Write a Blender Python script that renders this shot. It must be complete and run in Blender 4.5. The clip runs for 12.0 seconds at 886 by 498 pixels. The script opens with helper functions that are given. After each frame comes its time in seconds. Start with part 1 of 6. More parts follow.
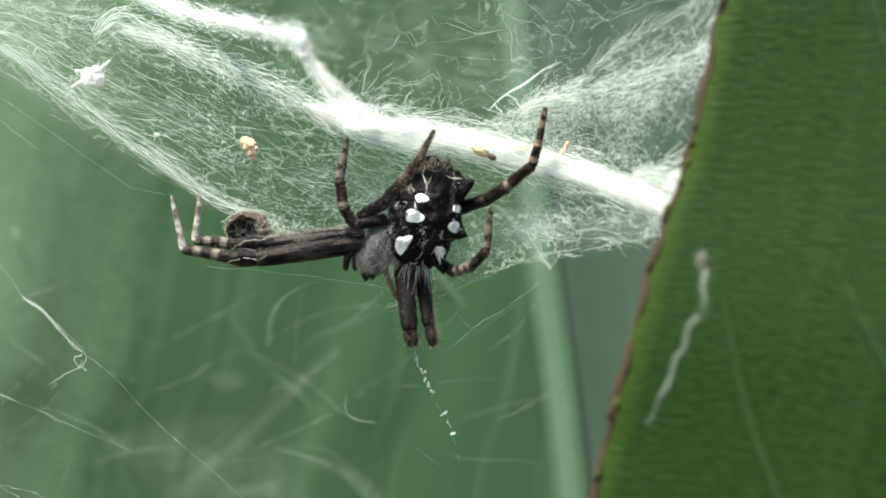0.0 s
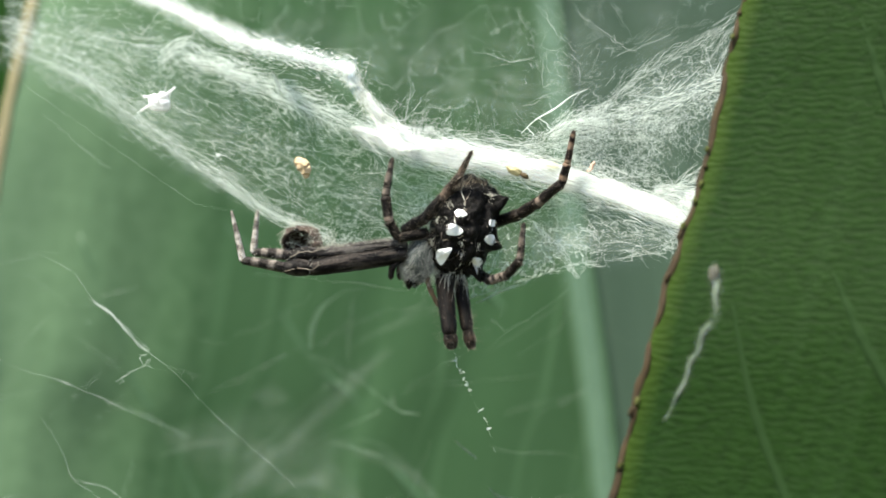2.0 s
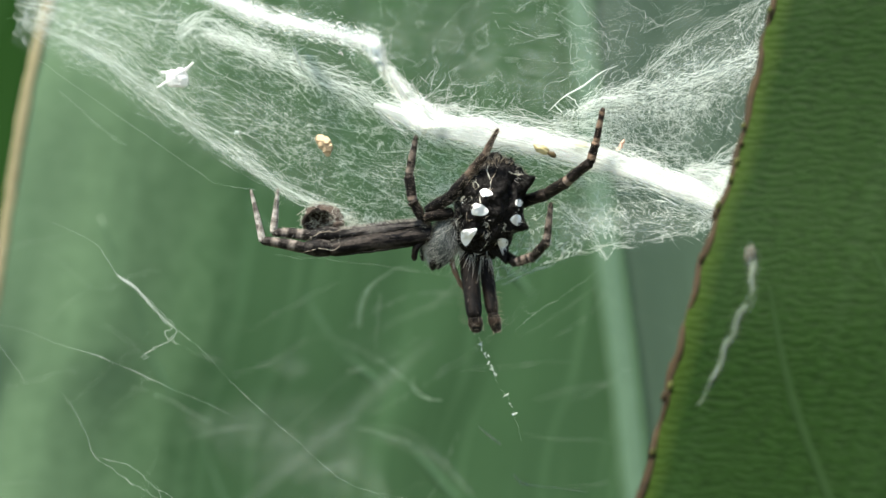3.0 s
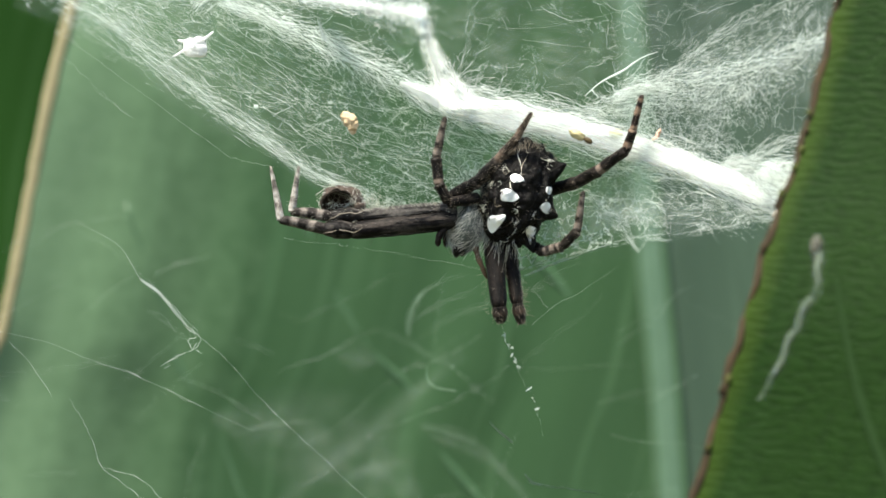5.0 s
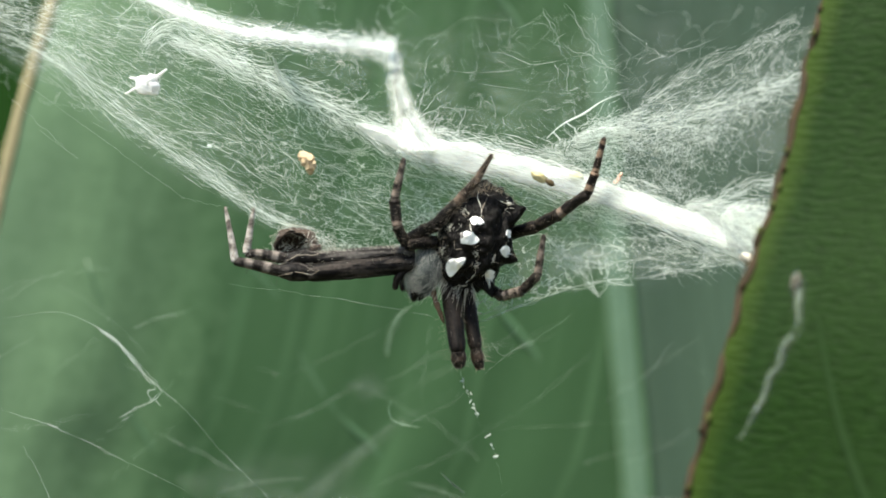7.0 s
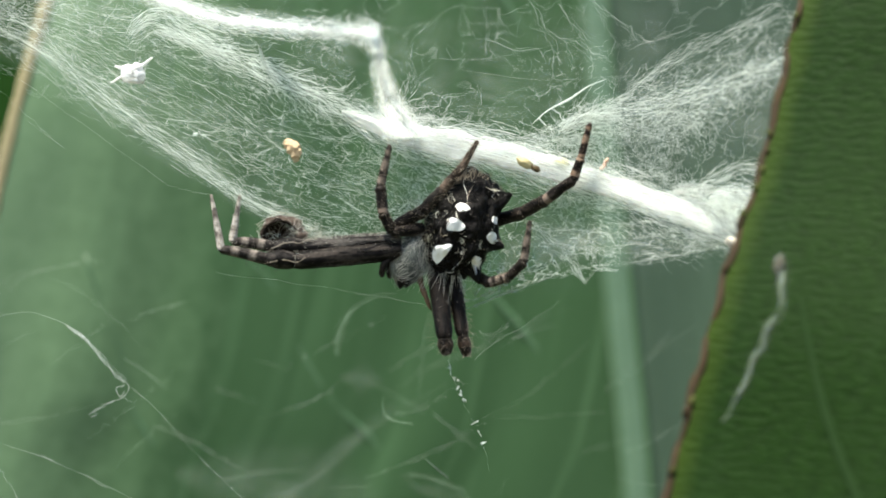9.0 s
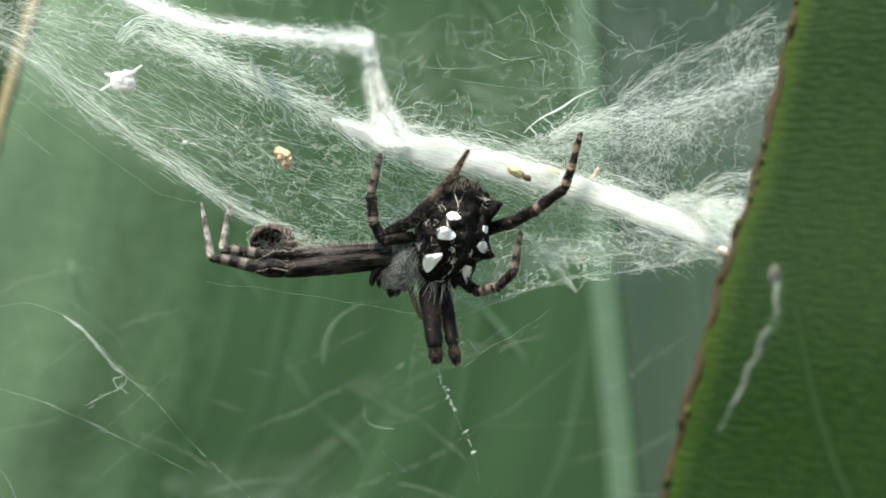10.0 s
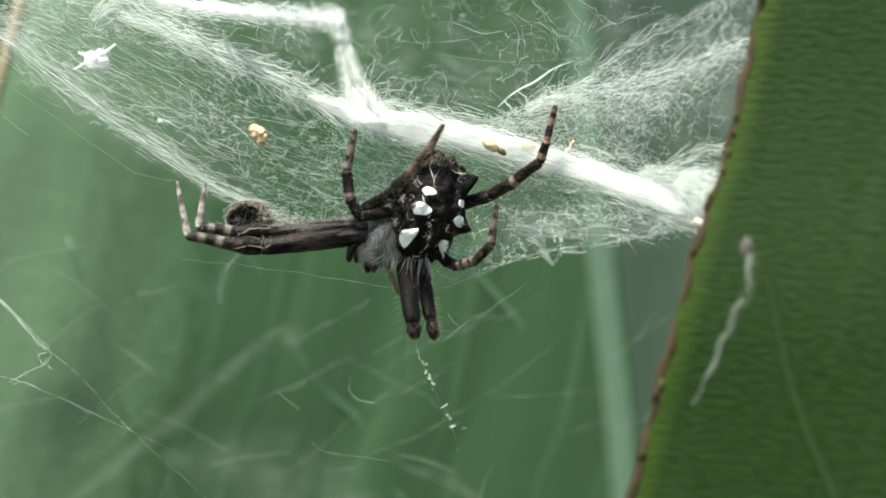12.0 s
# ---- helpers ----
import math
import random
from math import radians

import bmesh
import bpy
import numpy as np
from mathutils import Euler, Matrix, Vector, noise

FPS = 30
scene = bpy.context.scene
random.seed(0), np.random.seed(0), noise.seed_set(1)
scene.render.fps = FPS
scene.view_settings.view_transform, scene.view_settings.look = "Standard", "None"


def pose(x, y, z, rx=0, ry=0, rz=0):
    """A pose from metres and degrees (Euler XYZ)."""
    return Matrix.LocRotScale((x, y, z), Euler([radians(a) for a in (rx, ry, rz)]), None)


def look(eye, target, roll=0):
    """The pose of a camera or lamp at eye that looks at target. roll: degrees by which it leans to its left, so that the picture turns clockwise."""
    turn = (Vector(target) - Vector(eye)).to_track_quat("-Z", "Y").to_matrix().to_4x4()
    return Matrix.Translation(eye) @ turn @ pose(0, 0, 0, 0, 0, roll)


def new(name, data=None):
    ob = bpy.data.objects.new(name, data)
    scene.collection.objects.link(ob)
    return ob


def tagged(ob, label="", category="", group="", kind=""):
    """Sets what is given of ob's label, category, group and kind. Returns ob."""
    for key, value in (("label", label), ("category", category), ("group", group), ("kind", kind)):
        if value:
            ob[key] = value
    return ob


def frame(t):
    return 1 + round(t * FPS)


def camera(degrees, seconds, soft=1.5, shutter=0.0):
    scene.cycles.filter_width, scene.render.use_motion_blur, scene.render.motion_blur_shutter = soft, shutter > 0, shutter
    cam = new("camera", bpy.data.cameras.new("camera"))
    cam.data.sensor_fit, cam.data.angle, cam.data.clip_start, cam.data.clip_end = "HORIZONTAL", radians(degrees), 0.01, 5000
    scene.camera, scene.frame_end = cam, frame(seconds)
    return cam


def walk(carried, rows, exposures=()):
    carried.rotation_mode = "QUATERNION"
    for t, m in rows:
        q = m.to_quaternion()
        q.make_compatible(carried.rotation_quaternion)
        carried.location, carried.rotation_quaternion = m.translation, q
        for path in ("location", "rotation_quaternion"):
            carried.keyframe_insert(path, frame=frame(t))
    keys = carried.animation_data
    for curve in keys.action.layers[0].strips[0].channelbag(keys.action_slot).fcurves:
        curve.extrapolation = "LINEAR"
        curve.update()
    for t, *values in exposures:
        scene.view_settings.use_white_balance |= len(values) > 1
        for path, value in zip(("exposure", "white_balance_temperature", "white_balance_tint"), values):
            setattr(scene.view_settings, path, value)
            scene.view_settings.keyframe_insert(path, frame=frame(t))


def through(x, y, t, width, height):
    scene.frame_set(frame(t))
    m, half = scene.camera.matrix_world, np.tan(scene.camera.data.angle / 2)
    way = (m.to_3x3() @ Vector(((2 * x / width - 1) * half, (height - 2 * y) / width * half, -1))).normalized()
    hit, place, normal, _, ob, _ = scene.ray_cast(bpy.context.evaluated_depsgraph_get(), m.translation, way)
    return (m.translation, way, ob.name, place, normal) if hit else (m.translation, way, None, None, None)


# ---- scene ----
# A spider in its silk tent between two broad leaves. All lengths below are in millimetres, turned into metres by MM.
MM = 0.001

# ---- camera ----
cam = camera(24, 12.0, soft=1.45)
cam.data.dof.use_dof = True
cam.data.dof.focus_distance = 143.7 * MM
cam.data.dof.aperture_fstop = 40.0
PATH = [
    (0, (16.030, -134.284, 10.458), (4.393, 5.229, 11.270), -1.38),
    (0.5, (17.363, -145.059, 10.353), (4.585, -5.643, 10.384), -1.81),
    (1, (18.399, -146.470, 10.367), (5.043, -7.110, 10.947), -1.80),
    (1.5, (17.722, -147.233, 9.743), (5.979, -7.737, 11.526), -1.74),
    (2, (16.741, -147.008, 11.641), (2.977, -7.687, 12.055), -1.41),
    (2.5, (15.991, -145.015, 11.677), (0.833, -5.841, 10.786), -1.47),
    (4.5, (9.478, -140.118, 7.623), (0.230, -0.457, 10.679), 0.68),
    (5, (5.302, -138.474, 8.593), (-1.443, 1.358, 9.799), 0.82),
    (5.5, (3.983, -138.039, 8.362), (0.574, 1.869, 12.129), 1.03),
    (6, (4.500, -137.112, 8.220), (2.086, 2.793, 12.770), 1.27),
    (6.5, (0.621, -136.376, 5.909), (1.165, 3.432, 13.228), 1.40),
    (8.5, (-1.778, -135.245, 5.148), (1.392, 4.544, 12.146), 0.90),
    (9, (0.508, -135.786, 4.702), (2.212, 4.013, 11.993), 0.77),
    (9.5, (0.058, -135.683, 5.433), (3.270, 4.098, 12.570), 0.55),
    (10, (-1.079, -135.545, 4.660), (2.870, 4.173, 12.613), 0.88),
    (10.5, (0.642, -136.383, 6.321), (5.447, 3.356, 13.385), 0.59),
    (11, (0.044, -136.161, 4.455), (3.868, 3.639, 10.885), 0.17),
    (11.5, (-1.210, -135.370, 5.615), (3.318, 4.453, 11.016), 0.38),
    (12, (0.272, -135.736, 5.499), (4.436, 4.098, 10.914), 0.08),
]


def mm(p):
    return Vector(p) * MM


walk(cam, [(t, look(mm(eye), mm(target), roll)) for t, eye, target, roll in PATH], exposures=((0.0, 1.57, 6900, 9), (2.5, 1.54, 6900, 9), (4.5, 1.49, 6900, 9), (5.5, 1.49, 6900, 9), (8.5, 1.34, 6900, 9), (10.5, 1.38, 6900, 9), (12.0, 1.42, 6900, 9)))

# ---- light: bright overcast day ----
world = bpy.data.worlds.new("sky")
scene.world = world
world.use_nodes = True
wn = world.node_tree.nodes
sky = wn.new("ShaderNodeTexSky")
sky.sky_type, sky.sun_disc = "NISHITA", False
sky.sun_elevation, sky.sun_rotation = radians(66), radians(212)
world.node_tree.links.new(sky.outputs["Color"], wn["Background"].inputs["Color"])
wn["Background"].inputs["Strength"].default_value = 0.12
sun = new("sun", bpy.data.lights.new("sun", "SUN"))
sun.data.energy, sun.data.angle, sun.data.color = 4.2, radians(12), (1.0, 0.96, 0.88)
sun.matrix_world = look((-0.30, -0.48, 1.3), (0, 0, 0))


# ---- materials ----
def material(name):
    m = bpy.data.materials.new(name)
    m.use_nodes = True
    return m, m.node_tree.nodes, m.node_tree.links, m.node_tree.nodes["Principled BSDF"]


def ramp(n, stops):
    r = n.new("ShaderNodeValToRGB")
    while len(r.color_ramp.elements) < len(stops):
        r.color_ramp.elements.new(0.5)
    for e, (at, c) in zip(r.color_ramp.elements, stops):
        e.position, e.color = at, (*c, 1)
    return r


def noise_tex(n, l, coord, scale, detail=4.0, rough=0.6, stretch=(1, 1, 1)):
    mp = n.new("ShaderNodeMapping")
    mp.inputs["Scale"].default_value = stretch
    l.new(coord, mp.inputs["Vector"])
    t = n.new("ShaderNodeTexNoise")
    t.inputs["Scale"].default_value, t.inputs["Detail"].default_value, t.inputs["Roughness"].default_value = scale, detail, rough
    l.new(mp.outputs["Vector"], t.inputs["Vector"])
    return t


def mixed(n, l, fac, a, b, mode="MIX"):
    m = n.new("ShaderNodeMix")
    m.data_type, m.blend_type = "RGBA", mode
    for key, v in ((0, fac), (6, a), (7, b)):
        if isinstance(v, bpy.types.NodeSocket):
            l.new(v, m.inputs[key])
        else:
            m.inputs[key].default_value = v if key == 0 else (*v, 1)
    return m.outputs[2]


def bumped(n, l, bsdf, height, strength, distance):
    b = n.new("ShaderNodeBump")
    b.inputs["Strength"].default_value, b.inputs["Distance"].default_value = strength, distance
    l.new(height, b.inputs["Height"])
    l.new(b.outputs["Normal"], bsdf.inputs["Normal"])
    return b


def plain(name, dark, light, rough=0.6, scale=900, bump=0.3, depth=0.05, stretch=(1, 1, 1), gloss=0.25):
    """A mottled surface between two colours, with fine relief; scale in cells a metre."""
    m, n, l, b = material(name)
    co = n.new("ShaderNodeTexCoord").outputs["Object"]
    t = noise_tex(n, l, co, scale, stretch=stretch)
    big = noise_tex(n, l, co, scale / 6, 2.0, stretch=stretch)
    r = ramp(n, ((0.32, dark), (0.68, light)))
    l.new(t.outputs["Fac"], r.inputs["Fac"])
    l.new(mixed(n, l, big.outputs["Fac"], r.outputs["Color"], tuple(0.5 * (a + c) for a, c in zip(dark, light))), b.inputs["Base Color"])
    b.inputs["Roughness"].default_value = rough
    b.inputs["Specular IOR Level"].default_value = gloss
    bumped(n, l, b, t.outputs["Fac"], bump, depth * MM)
    return m


def silk_material(name, colour, through):
    m, n, l, b = material(name)
    info = n.new("ShaderNodeNewGeometry")
    r = ramp(n, ((0.0, tuple(0.72 * c for c in colour)), (1.0, colour)))
    l.new(info.outputs["Random Per Island"], r.inputs["Fac"])
    l.new(r.outputs["Color"], b.inputs["Base Color"])
    b.inputs["Roughness"].default_value = 0.45
    t = n.new("ShaderNodeBsdfTranslucent")
    l.new(r.outputs["Color"], t.inputs["Color"])
    mix = n.new("ShaderNodeMixShader")
    mix.inputs["Fac"].default_value = through
    l.new(b.outputs["BSDF"], mix.inputs[1])
    l.new(t.outputs["BSDF"], mix.inputs[2])
    l.new(mix.outputs["Shader"], n["Material Output"].inputs["Surface"])
    return m


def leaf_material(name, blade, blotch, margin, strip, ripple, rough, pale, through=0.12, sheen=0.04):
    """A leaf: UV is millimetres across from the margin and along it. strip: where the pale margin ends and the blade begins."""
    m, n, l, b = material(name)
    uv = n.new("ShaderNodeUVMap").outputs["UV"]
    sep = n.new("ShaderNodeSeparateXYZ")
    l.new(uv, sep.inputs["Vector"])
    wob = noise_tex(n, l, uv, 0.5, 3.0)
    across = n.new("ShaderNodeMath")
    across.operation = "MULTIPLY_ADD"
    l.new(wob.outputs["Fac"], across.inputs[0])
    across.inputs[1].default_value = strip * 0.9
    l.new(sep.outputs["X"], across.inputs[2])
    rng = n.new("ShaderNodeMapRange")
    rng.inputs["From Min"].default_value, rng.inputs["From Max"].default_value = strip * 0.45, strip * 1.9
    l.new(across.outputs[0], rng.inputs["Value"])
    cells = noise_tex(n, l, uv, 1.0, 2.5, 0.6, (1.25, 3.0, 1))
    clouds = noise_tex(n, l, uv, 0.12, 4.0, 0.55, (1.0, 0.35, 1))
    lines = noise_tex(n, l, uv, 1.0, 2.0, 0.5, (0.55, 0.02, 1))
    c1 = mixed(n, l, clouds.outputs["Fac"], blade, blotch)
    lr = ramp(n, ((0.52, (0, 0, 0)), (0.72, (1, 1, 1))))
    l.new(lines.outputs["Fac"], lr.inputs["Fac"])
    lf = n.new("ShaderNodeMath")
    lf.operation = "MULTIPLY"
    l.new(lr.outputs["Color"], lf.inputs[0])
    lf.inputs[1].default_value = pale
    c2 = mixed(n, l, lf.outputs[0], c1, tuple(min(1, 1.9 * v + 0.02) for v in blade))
    # Ripple hollows are shaded in the colour too, in step with the bump.
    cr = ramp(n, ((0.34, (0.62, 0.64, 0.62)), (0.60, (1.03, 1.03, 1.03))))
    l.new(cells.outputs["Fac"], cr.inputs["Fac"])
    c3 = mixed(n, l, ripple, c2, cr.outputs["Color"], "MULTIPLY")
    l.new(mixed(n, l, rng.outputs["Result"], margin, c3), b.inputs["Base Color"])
    b.inputs["Roughness"].default_value = rough
    b.inputs["Specular IOR Level"].default_value = sheen
    wv = n.new("ShaderNodeTexWave")
    wv.wave_type, wv.bands_direction = "BANDS", "Y"
    wv.inputs["Scale"].default_value, wv.inputs["Distortion"].default_value = 0.62, 9.0
    wv.inputs["Detail"].default_value, wv.inputs["Detail Scale"].default_value = 3.0, 0.9
    l.new(uv, wv.inputs["Vector"])
    add = n.new("ShaderNodeMath")
    add.operation = "MULTIPLY_ADD"
    l.new(wv.outputs["Fac"], add.inputs[0])
    add.inputs[1].default_value = 0.16
    l.new(cells.outputs["Fac"], add.inputs[2])
    bumped(n, l, b, add.outputs[0], 0.8, 0.12 * ripple * MM)
    t = n.new("ShaderNodeBsdfTranslucent")
    t.inputs["Color"].default_value = (*[min(1, 1.6 * v) for v in blade], 1)
    mix = n.new("ShaderNodeMixShader")
    mix.inputs["Fac"].default_value = through
    l.new(b.outputs["BSDF"], mix.inputs[1])
    l.new(t.outputs["BSDF"], mix.inputs[2])
    l.new(mix.outputs["Shader"], n["Material Output"].inputs["Surface"])
    return m


def leg_material(name, dark, light, pale=(0, 0, 0), bands=(), streaks=(9, 2.5), groove=(0.44, 0.64), relief=0.10, grain=3600):
    """Bristly leg cuticle with lengthwise streaks; UV runs round and along the segment, pale rings (middle, half width) lie at the bands."""
    m, n, l, b = material(name)
    uv = n.new("ShaderNodeUVMap").outputs["UV"]
    sep = n.new("ShaderNodeSeparateXYZ")
    l.new(uv, sep.inputs["Vector"])
    co = n.new("ShaderNodeTexCoord").outputs["Object"]
    fine = noise_tex(n, l, co, grain, 4.0)
    streak = noise_tex(n, l, uv, 1.0, 4.0, 0.65, (*streaks, 1))
    sr = ramp(n, ((groove[0], dark), (groove[1], light)))
    l.new(streak.outputs["Fac"], sr.inputs["Fac"])
    col = sr.outputs["Color"]
    if bands:
        w = n.new("ShaderNodeMath")
        w.operation = "MULTIPLY_ADD"
        l.new(fine.outputs["Fac"], w.inputs[0])
        w.inputs[1].default_value = 0.2
        l.new(sep.outputs["Y"], w.inputs[2])
        fit = n.new("ShaderNodeMath")
        fit.operation = "DIVIDE"
        l.new(w.outputs[0], fit.inputs[0])
        fit.inputs[1].default_value = 1.2
        stops = [(0.0, (0, 0, 0))]
        for at, half in bands:
            stops += [(max(0.001, (at + 0.1 + o * half) / 1.2), (v, v, v)) for o, v in ((-1.5, 0), (-0.7, 1), (0.7, 1), (1.5, 0))]
        rr = ramp(n, stops)
        l.new(fit.outputs[0], rr.inputs["Fac"])
        col = mixed(n, l, rr.outputs["Color"], col, pale)
    mott = ramp(n, ((0.35, (0.5, 0.5, 0.5)), (0.65, (1.3, 1.3, 1.3))))
    l.new(fine.outputs["Fac"], mott.inputs["Fac"])
    l.new(mixed(n, l, 1.0, col, mott.outputs["Color"], "MULTIPLY"), b.inputs["Base Color"])
    b.inputs["Roughness"].default_value = 0.55
    b.inputs["Specular IOR Level"].default_value = 0.10
    add = n.new("ShaderNodeMath")
    l.new(fine.outputs["Fac"], add.inputs[0])
    l.new(streak.outputs["Fac"], add.inputs[1])
    bumped(n, l, b, add.outputs[0], 0.8, relief * MM)
    return m


def veil_material(name, density, fine, through=0.5):
    """A thin veil of silk too fine to tell its fibres apart: streaky, open in places, thinning out towards both its edges. UV: millimetres along, tenths across."""
    m = silk_material(name, (0.88, 0.95, 0.895), through)
    n, l = m.node_tree.nodes, m.node_tree.links
    uv = n.new("ShaderNodeUVMap").outputs["UV"]
    sep = n.new("ShaderNodeSeparateXYZ")
    l.new(uv, sep.inputs["Vector"])
    edge = ramp(n, ((0.0, (0, 0, 0)), (0.3, (0.55, 0.55, 0.55)), (0.5, (1, 1, 1)), (0.7, (0.55, 0.55, 0.55)), (1.0, (0, 0, 0))))
    tenth = n.new("ShaderNodeMath")
    tenth.operation = "MULTIPLY"
    l.new(sep.outputs["Y"], tenth.inputs[0])
    tenth.inputs[1].default_value = 0.1
    l.new(tenth.outputs[0], edge.inputs["Fac"])
    streak = noise_tex(n, l, uv, 1.0, 5.0, 0.7, (0.35 * fine, 2.2 * fine, 1))
    cloud = noise_tex(n, l, uv, 0.5, 3.0, 0.6, (0.5, 0.6, 1))
    value = edge.outputs["Color"]
    for t, lo, hi in ((streak, 0.36, 0.66), (cloud, 0.30, 0.62)):
        r = ramp(n, ((lo, (0.12, 0.12, 0.12)), (hi, (1, 1, 1))))
        l.new(t.outputs["Fac"], r.inputs["Fac"])
        mul = n.new("ShaderNodeMath")
        mul.operation = "MULTIPLY"
        l.new(value, mul.inputs[0])
        l.new(r.outputs["Color"], mul.inputs[1])
        value = mul.outputs[0]
    last = n.new("ShaderNodeMath")
    last.operation, last.use_clamp = "MULTIPLY", True
    l.new(value, last.inputs[0])
    last.inputs[1].default_value = density
    clear = n.new("ShaderNodeBsdfTransparent")
    mix = n.new("ShaderNodeMixShader")
    l.new(last.outputs[0], mix.inputs["Fac"])
    l.new(clear.outputs["BSDF"], mix.inputs[1])
    l.new(n["Mix Shader"].outputs["Shader"], mix.inputs[2])
    l.new(mix.outputs["Shader"], n["Material Output"].inputs["Surface"])
    return m


VEIL_THIN = veil_material("thin_veil", 0.24, 1.0)
VEIL_FAINT = veil_material("faint_veil", 0.13, 1.0)
VEIL = veil_material("veil", 0.35, 1.6)
VEIL_WISP = veil_material("wisp_veil", 0.20, 0.5)
VEIL_TRAIL = veil_material("trail_veil", 0.30, 2.2)
VEIL_STRAND = veil_material("strand_veil", 1.7, 1.8)
VEIL_PAD = veil_material("pad_veil", 2.6, 1.6)
VEIL_DENSE = veil_material("dense_veil", 2.2, 1.6)
VEIL_BEND = veil_material("bend_veil", 2.4, 1.6, 0.6)
SILK = silk_material("silk", (0.89, 0.96, 0.905), 0.5)
SILK_DENSE = silk_material("dense_silk", (0.95, 0.96, 0.94), 0.45)
SILK_PALE = silk_material("pale_silk", (0.34, 0.46, 0.35), 0.3)
SILK_FAINT = silk_material("faint_silk", (0.16, 0.23, 0.16), 0.3)
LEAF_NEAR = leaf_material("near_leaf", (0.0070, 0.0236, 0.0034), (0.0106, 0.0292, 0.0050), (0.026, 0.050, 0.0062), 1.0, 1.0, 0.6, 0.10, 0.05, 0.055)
# Pale margin is widened, putting the brighter left side into the colour.
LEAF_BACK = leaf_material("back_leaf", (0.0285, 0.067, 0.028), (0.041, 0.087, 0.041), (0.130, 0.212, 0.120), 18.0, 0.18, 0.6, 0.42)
LEAF_FOLD = leaf_material("back_leaf_fold", (0.050, 0.085, 0.057), (0.065, 0.106, 0.072), (0.072, 0.116, 0.078), 2.6, 0.2, 0.6, 0.3)
LEAF_FAR = leaf_material("far_leaf", (0.010, 0.038, 0.006), (0.016, 0.052, 0.010), (0.03, 0.07, 0.01), 1.0, 0.3, 0.6, 0.3)
MARGIN_BROWN = plain("dry_margin", (0.012, 0.0085, 0.0035), (0.056, 0.036, 0.014), 0.8, 700, 0.6, 0.2)
MARGIN_YELLOW = plain("yellow_margin", (0.030, 0.040, 0.006), (0.070, 0.078, 0.016), 0.8, 900, 0.4, 0.1)
MARGIN_TAN = plain("tan_margin", (0.18, 0.16, 0.085), (0.28, 0.245, 0.14), 0.8, 900, 0.4, 0.2)
VEIN_NEAR = plain("near_vein", (0.0092, 0.0245, 0.0062), (0.0132, 0.0310, 0.0088), 0.7, 700, gloss=0.05)
VEIN_BACK = plain("back_vein", (0.068, 0.126, 0.080), (0.094, 0.162, 0.104), 0.5, 300)
VEIN_FLANK = plain("vein_flank", (0.042, 0.088, 0.044), (0.058, 0.112, 0.060), 0.5, 300)
VEIN_SIDE = plain("side_vein", (0.036, 0.082, 0.038), (0.046, 0.098, 0.049), 0.5, 300)
CUTICLE = plain("black_cuticle", (0.001, 0.0009, 0.0008), (0.0045, 0.0038, 0.003), 0.34, 3200, 0.9, 0.25, gloss=0.09)
CARAPACE = plain("grey_carapace", (0.022, 0.027, 0.024), (0.085, 0.098, 0.088), 0.6, 2200, 0.6, 0.10)
HAIR = silk_material("pale_hair", (0.76, 0.75, 0.65), 0.25)
HAIR_GREY = silk_material("grey_hair", (0.56, 0.57, 0.52), 0.25)
HAIR_TAN = silk_material("tan_hair", (0.42, 0.36, 0.28), 0.2)
BRISTLE = plain("dark_bristle", (0.012, 0.01, 0.008), (0.03, 0.025, 0.02), 0.5, 3000)
SPOT = plain("white_spot", (0.78, 0.78, 0.74), (0.88, 0.88, 0.85), 0.45, 2500, 0.3, 0.05)
GREY_LEG = leg_material("grey_leg", (0.008, 0.0065, 0.0055), (0.060, 0.052, 0.045), (0.15, 0.13, 0.112), ((0.30, 0.07), (0.68, 0.07)))
VELVET_LEG = leg_material("velvet_leg", (0.0018, 0.0015, 0.0013), (0.070, 0.064, 0.057), streaks=(6.0, 1.3), groove=(0.44, 0.53), relief=0.08, grain=6500)
# Shade under the front legs is put into this darker copy of the velvet.
VELVET_SHADED = leg_material("shaded_velvet_leg", (0.0018, 0.0014, 0.0012), (0.036, 0.030, 0.025), streaks=(5.0, 1.6), groove=(0.46, 0.56), relief=0.08, grain=6500)
KNEE = leg_material("knee", (0.0022, 0.0018, 0.0015), (0.060, 0.053, 0.046), streaks=(3.0, 1.2), groove=(0.46, 0.60), relief=0.08)
BAND_LEG = leg_material("banded_leg", (0.004, 0.003, 0.0025), (0.040, 0.030, 0.024), (0.22, 0.15, 0.105), ((0.28, 0.10), (0.98, 0.10)))
BAND_TIP = leg_material("banded_tip", (0.005, 0.0035, 0.003), (0.050, 0.034, 0.026), (0.22, 0.15, 0.105), ((0.05, 0.07), (0.52, 0.10), (0.85, 0.05)))
RING_LEG = leg_material("ringed_leg", (0.0028, 0.0022, 0.0018), (0.034, 0.027, 0.022), (0.19, 0.145, 0.115), ((0.10, 0.08),))
MOTTLED_LEG = leg_material("mottled_leg", (0.006, 0.0045, 0.0035), (0.10, 0.080, 0.066), (0.14, 0.115, 0.095), ((0.15, 0.06), (0.5, 0.10), (0.8, 0.05)), (5, 4))
BROWN_LEG = leg_material("brown_leg", (0.012, 0.008, 0.006), (0.060, 0.044, 0.033), (0.11, 0.080, 0.060), ((0.18, 0.14),), (5, 4))
BLACK_LEG = leg_material("black_leg", (0.0012, 0.001, 0.0008), (0.017, 0.013, 0.010), streaks=(5.0, 1.6), groove=(0.42, 0.62), relief=0.08, grain=6500)
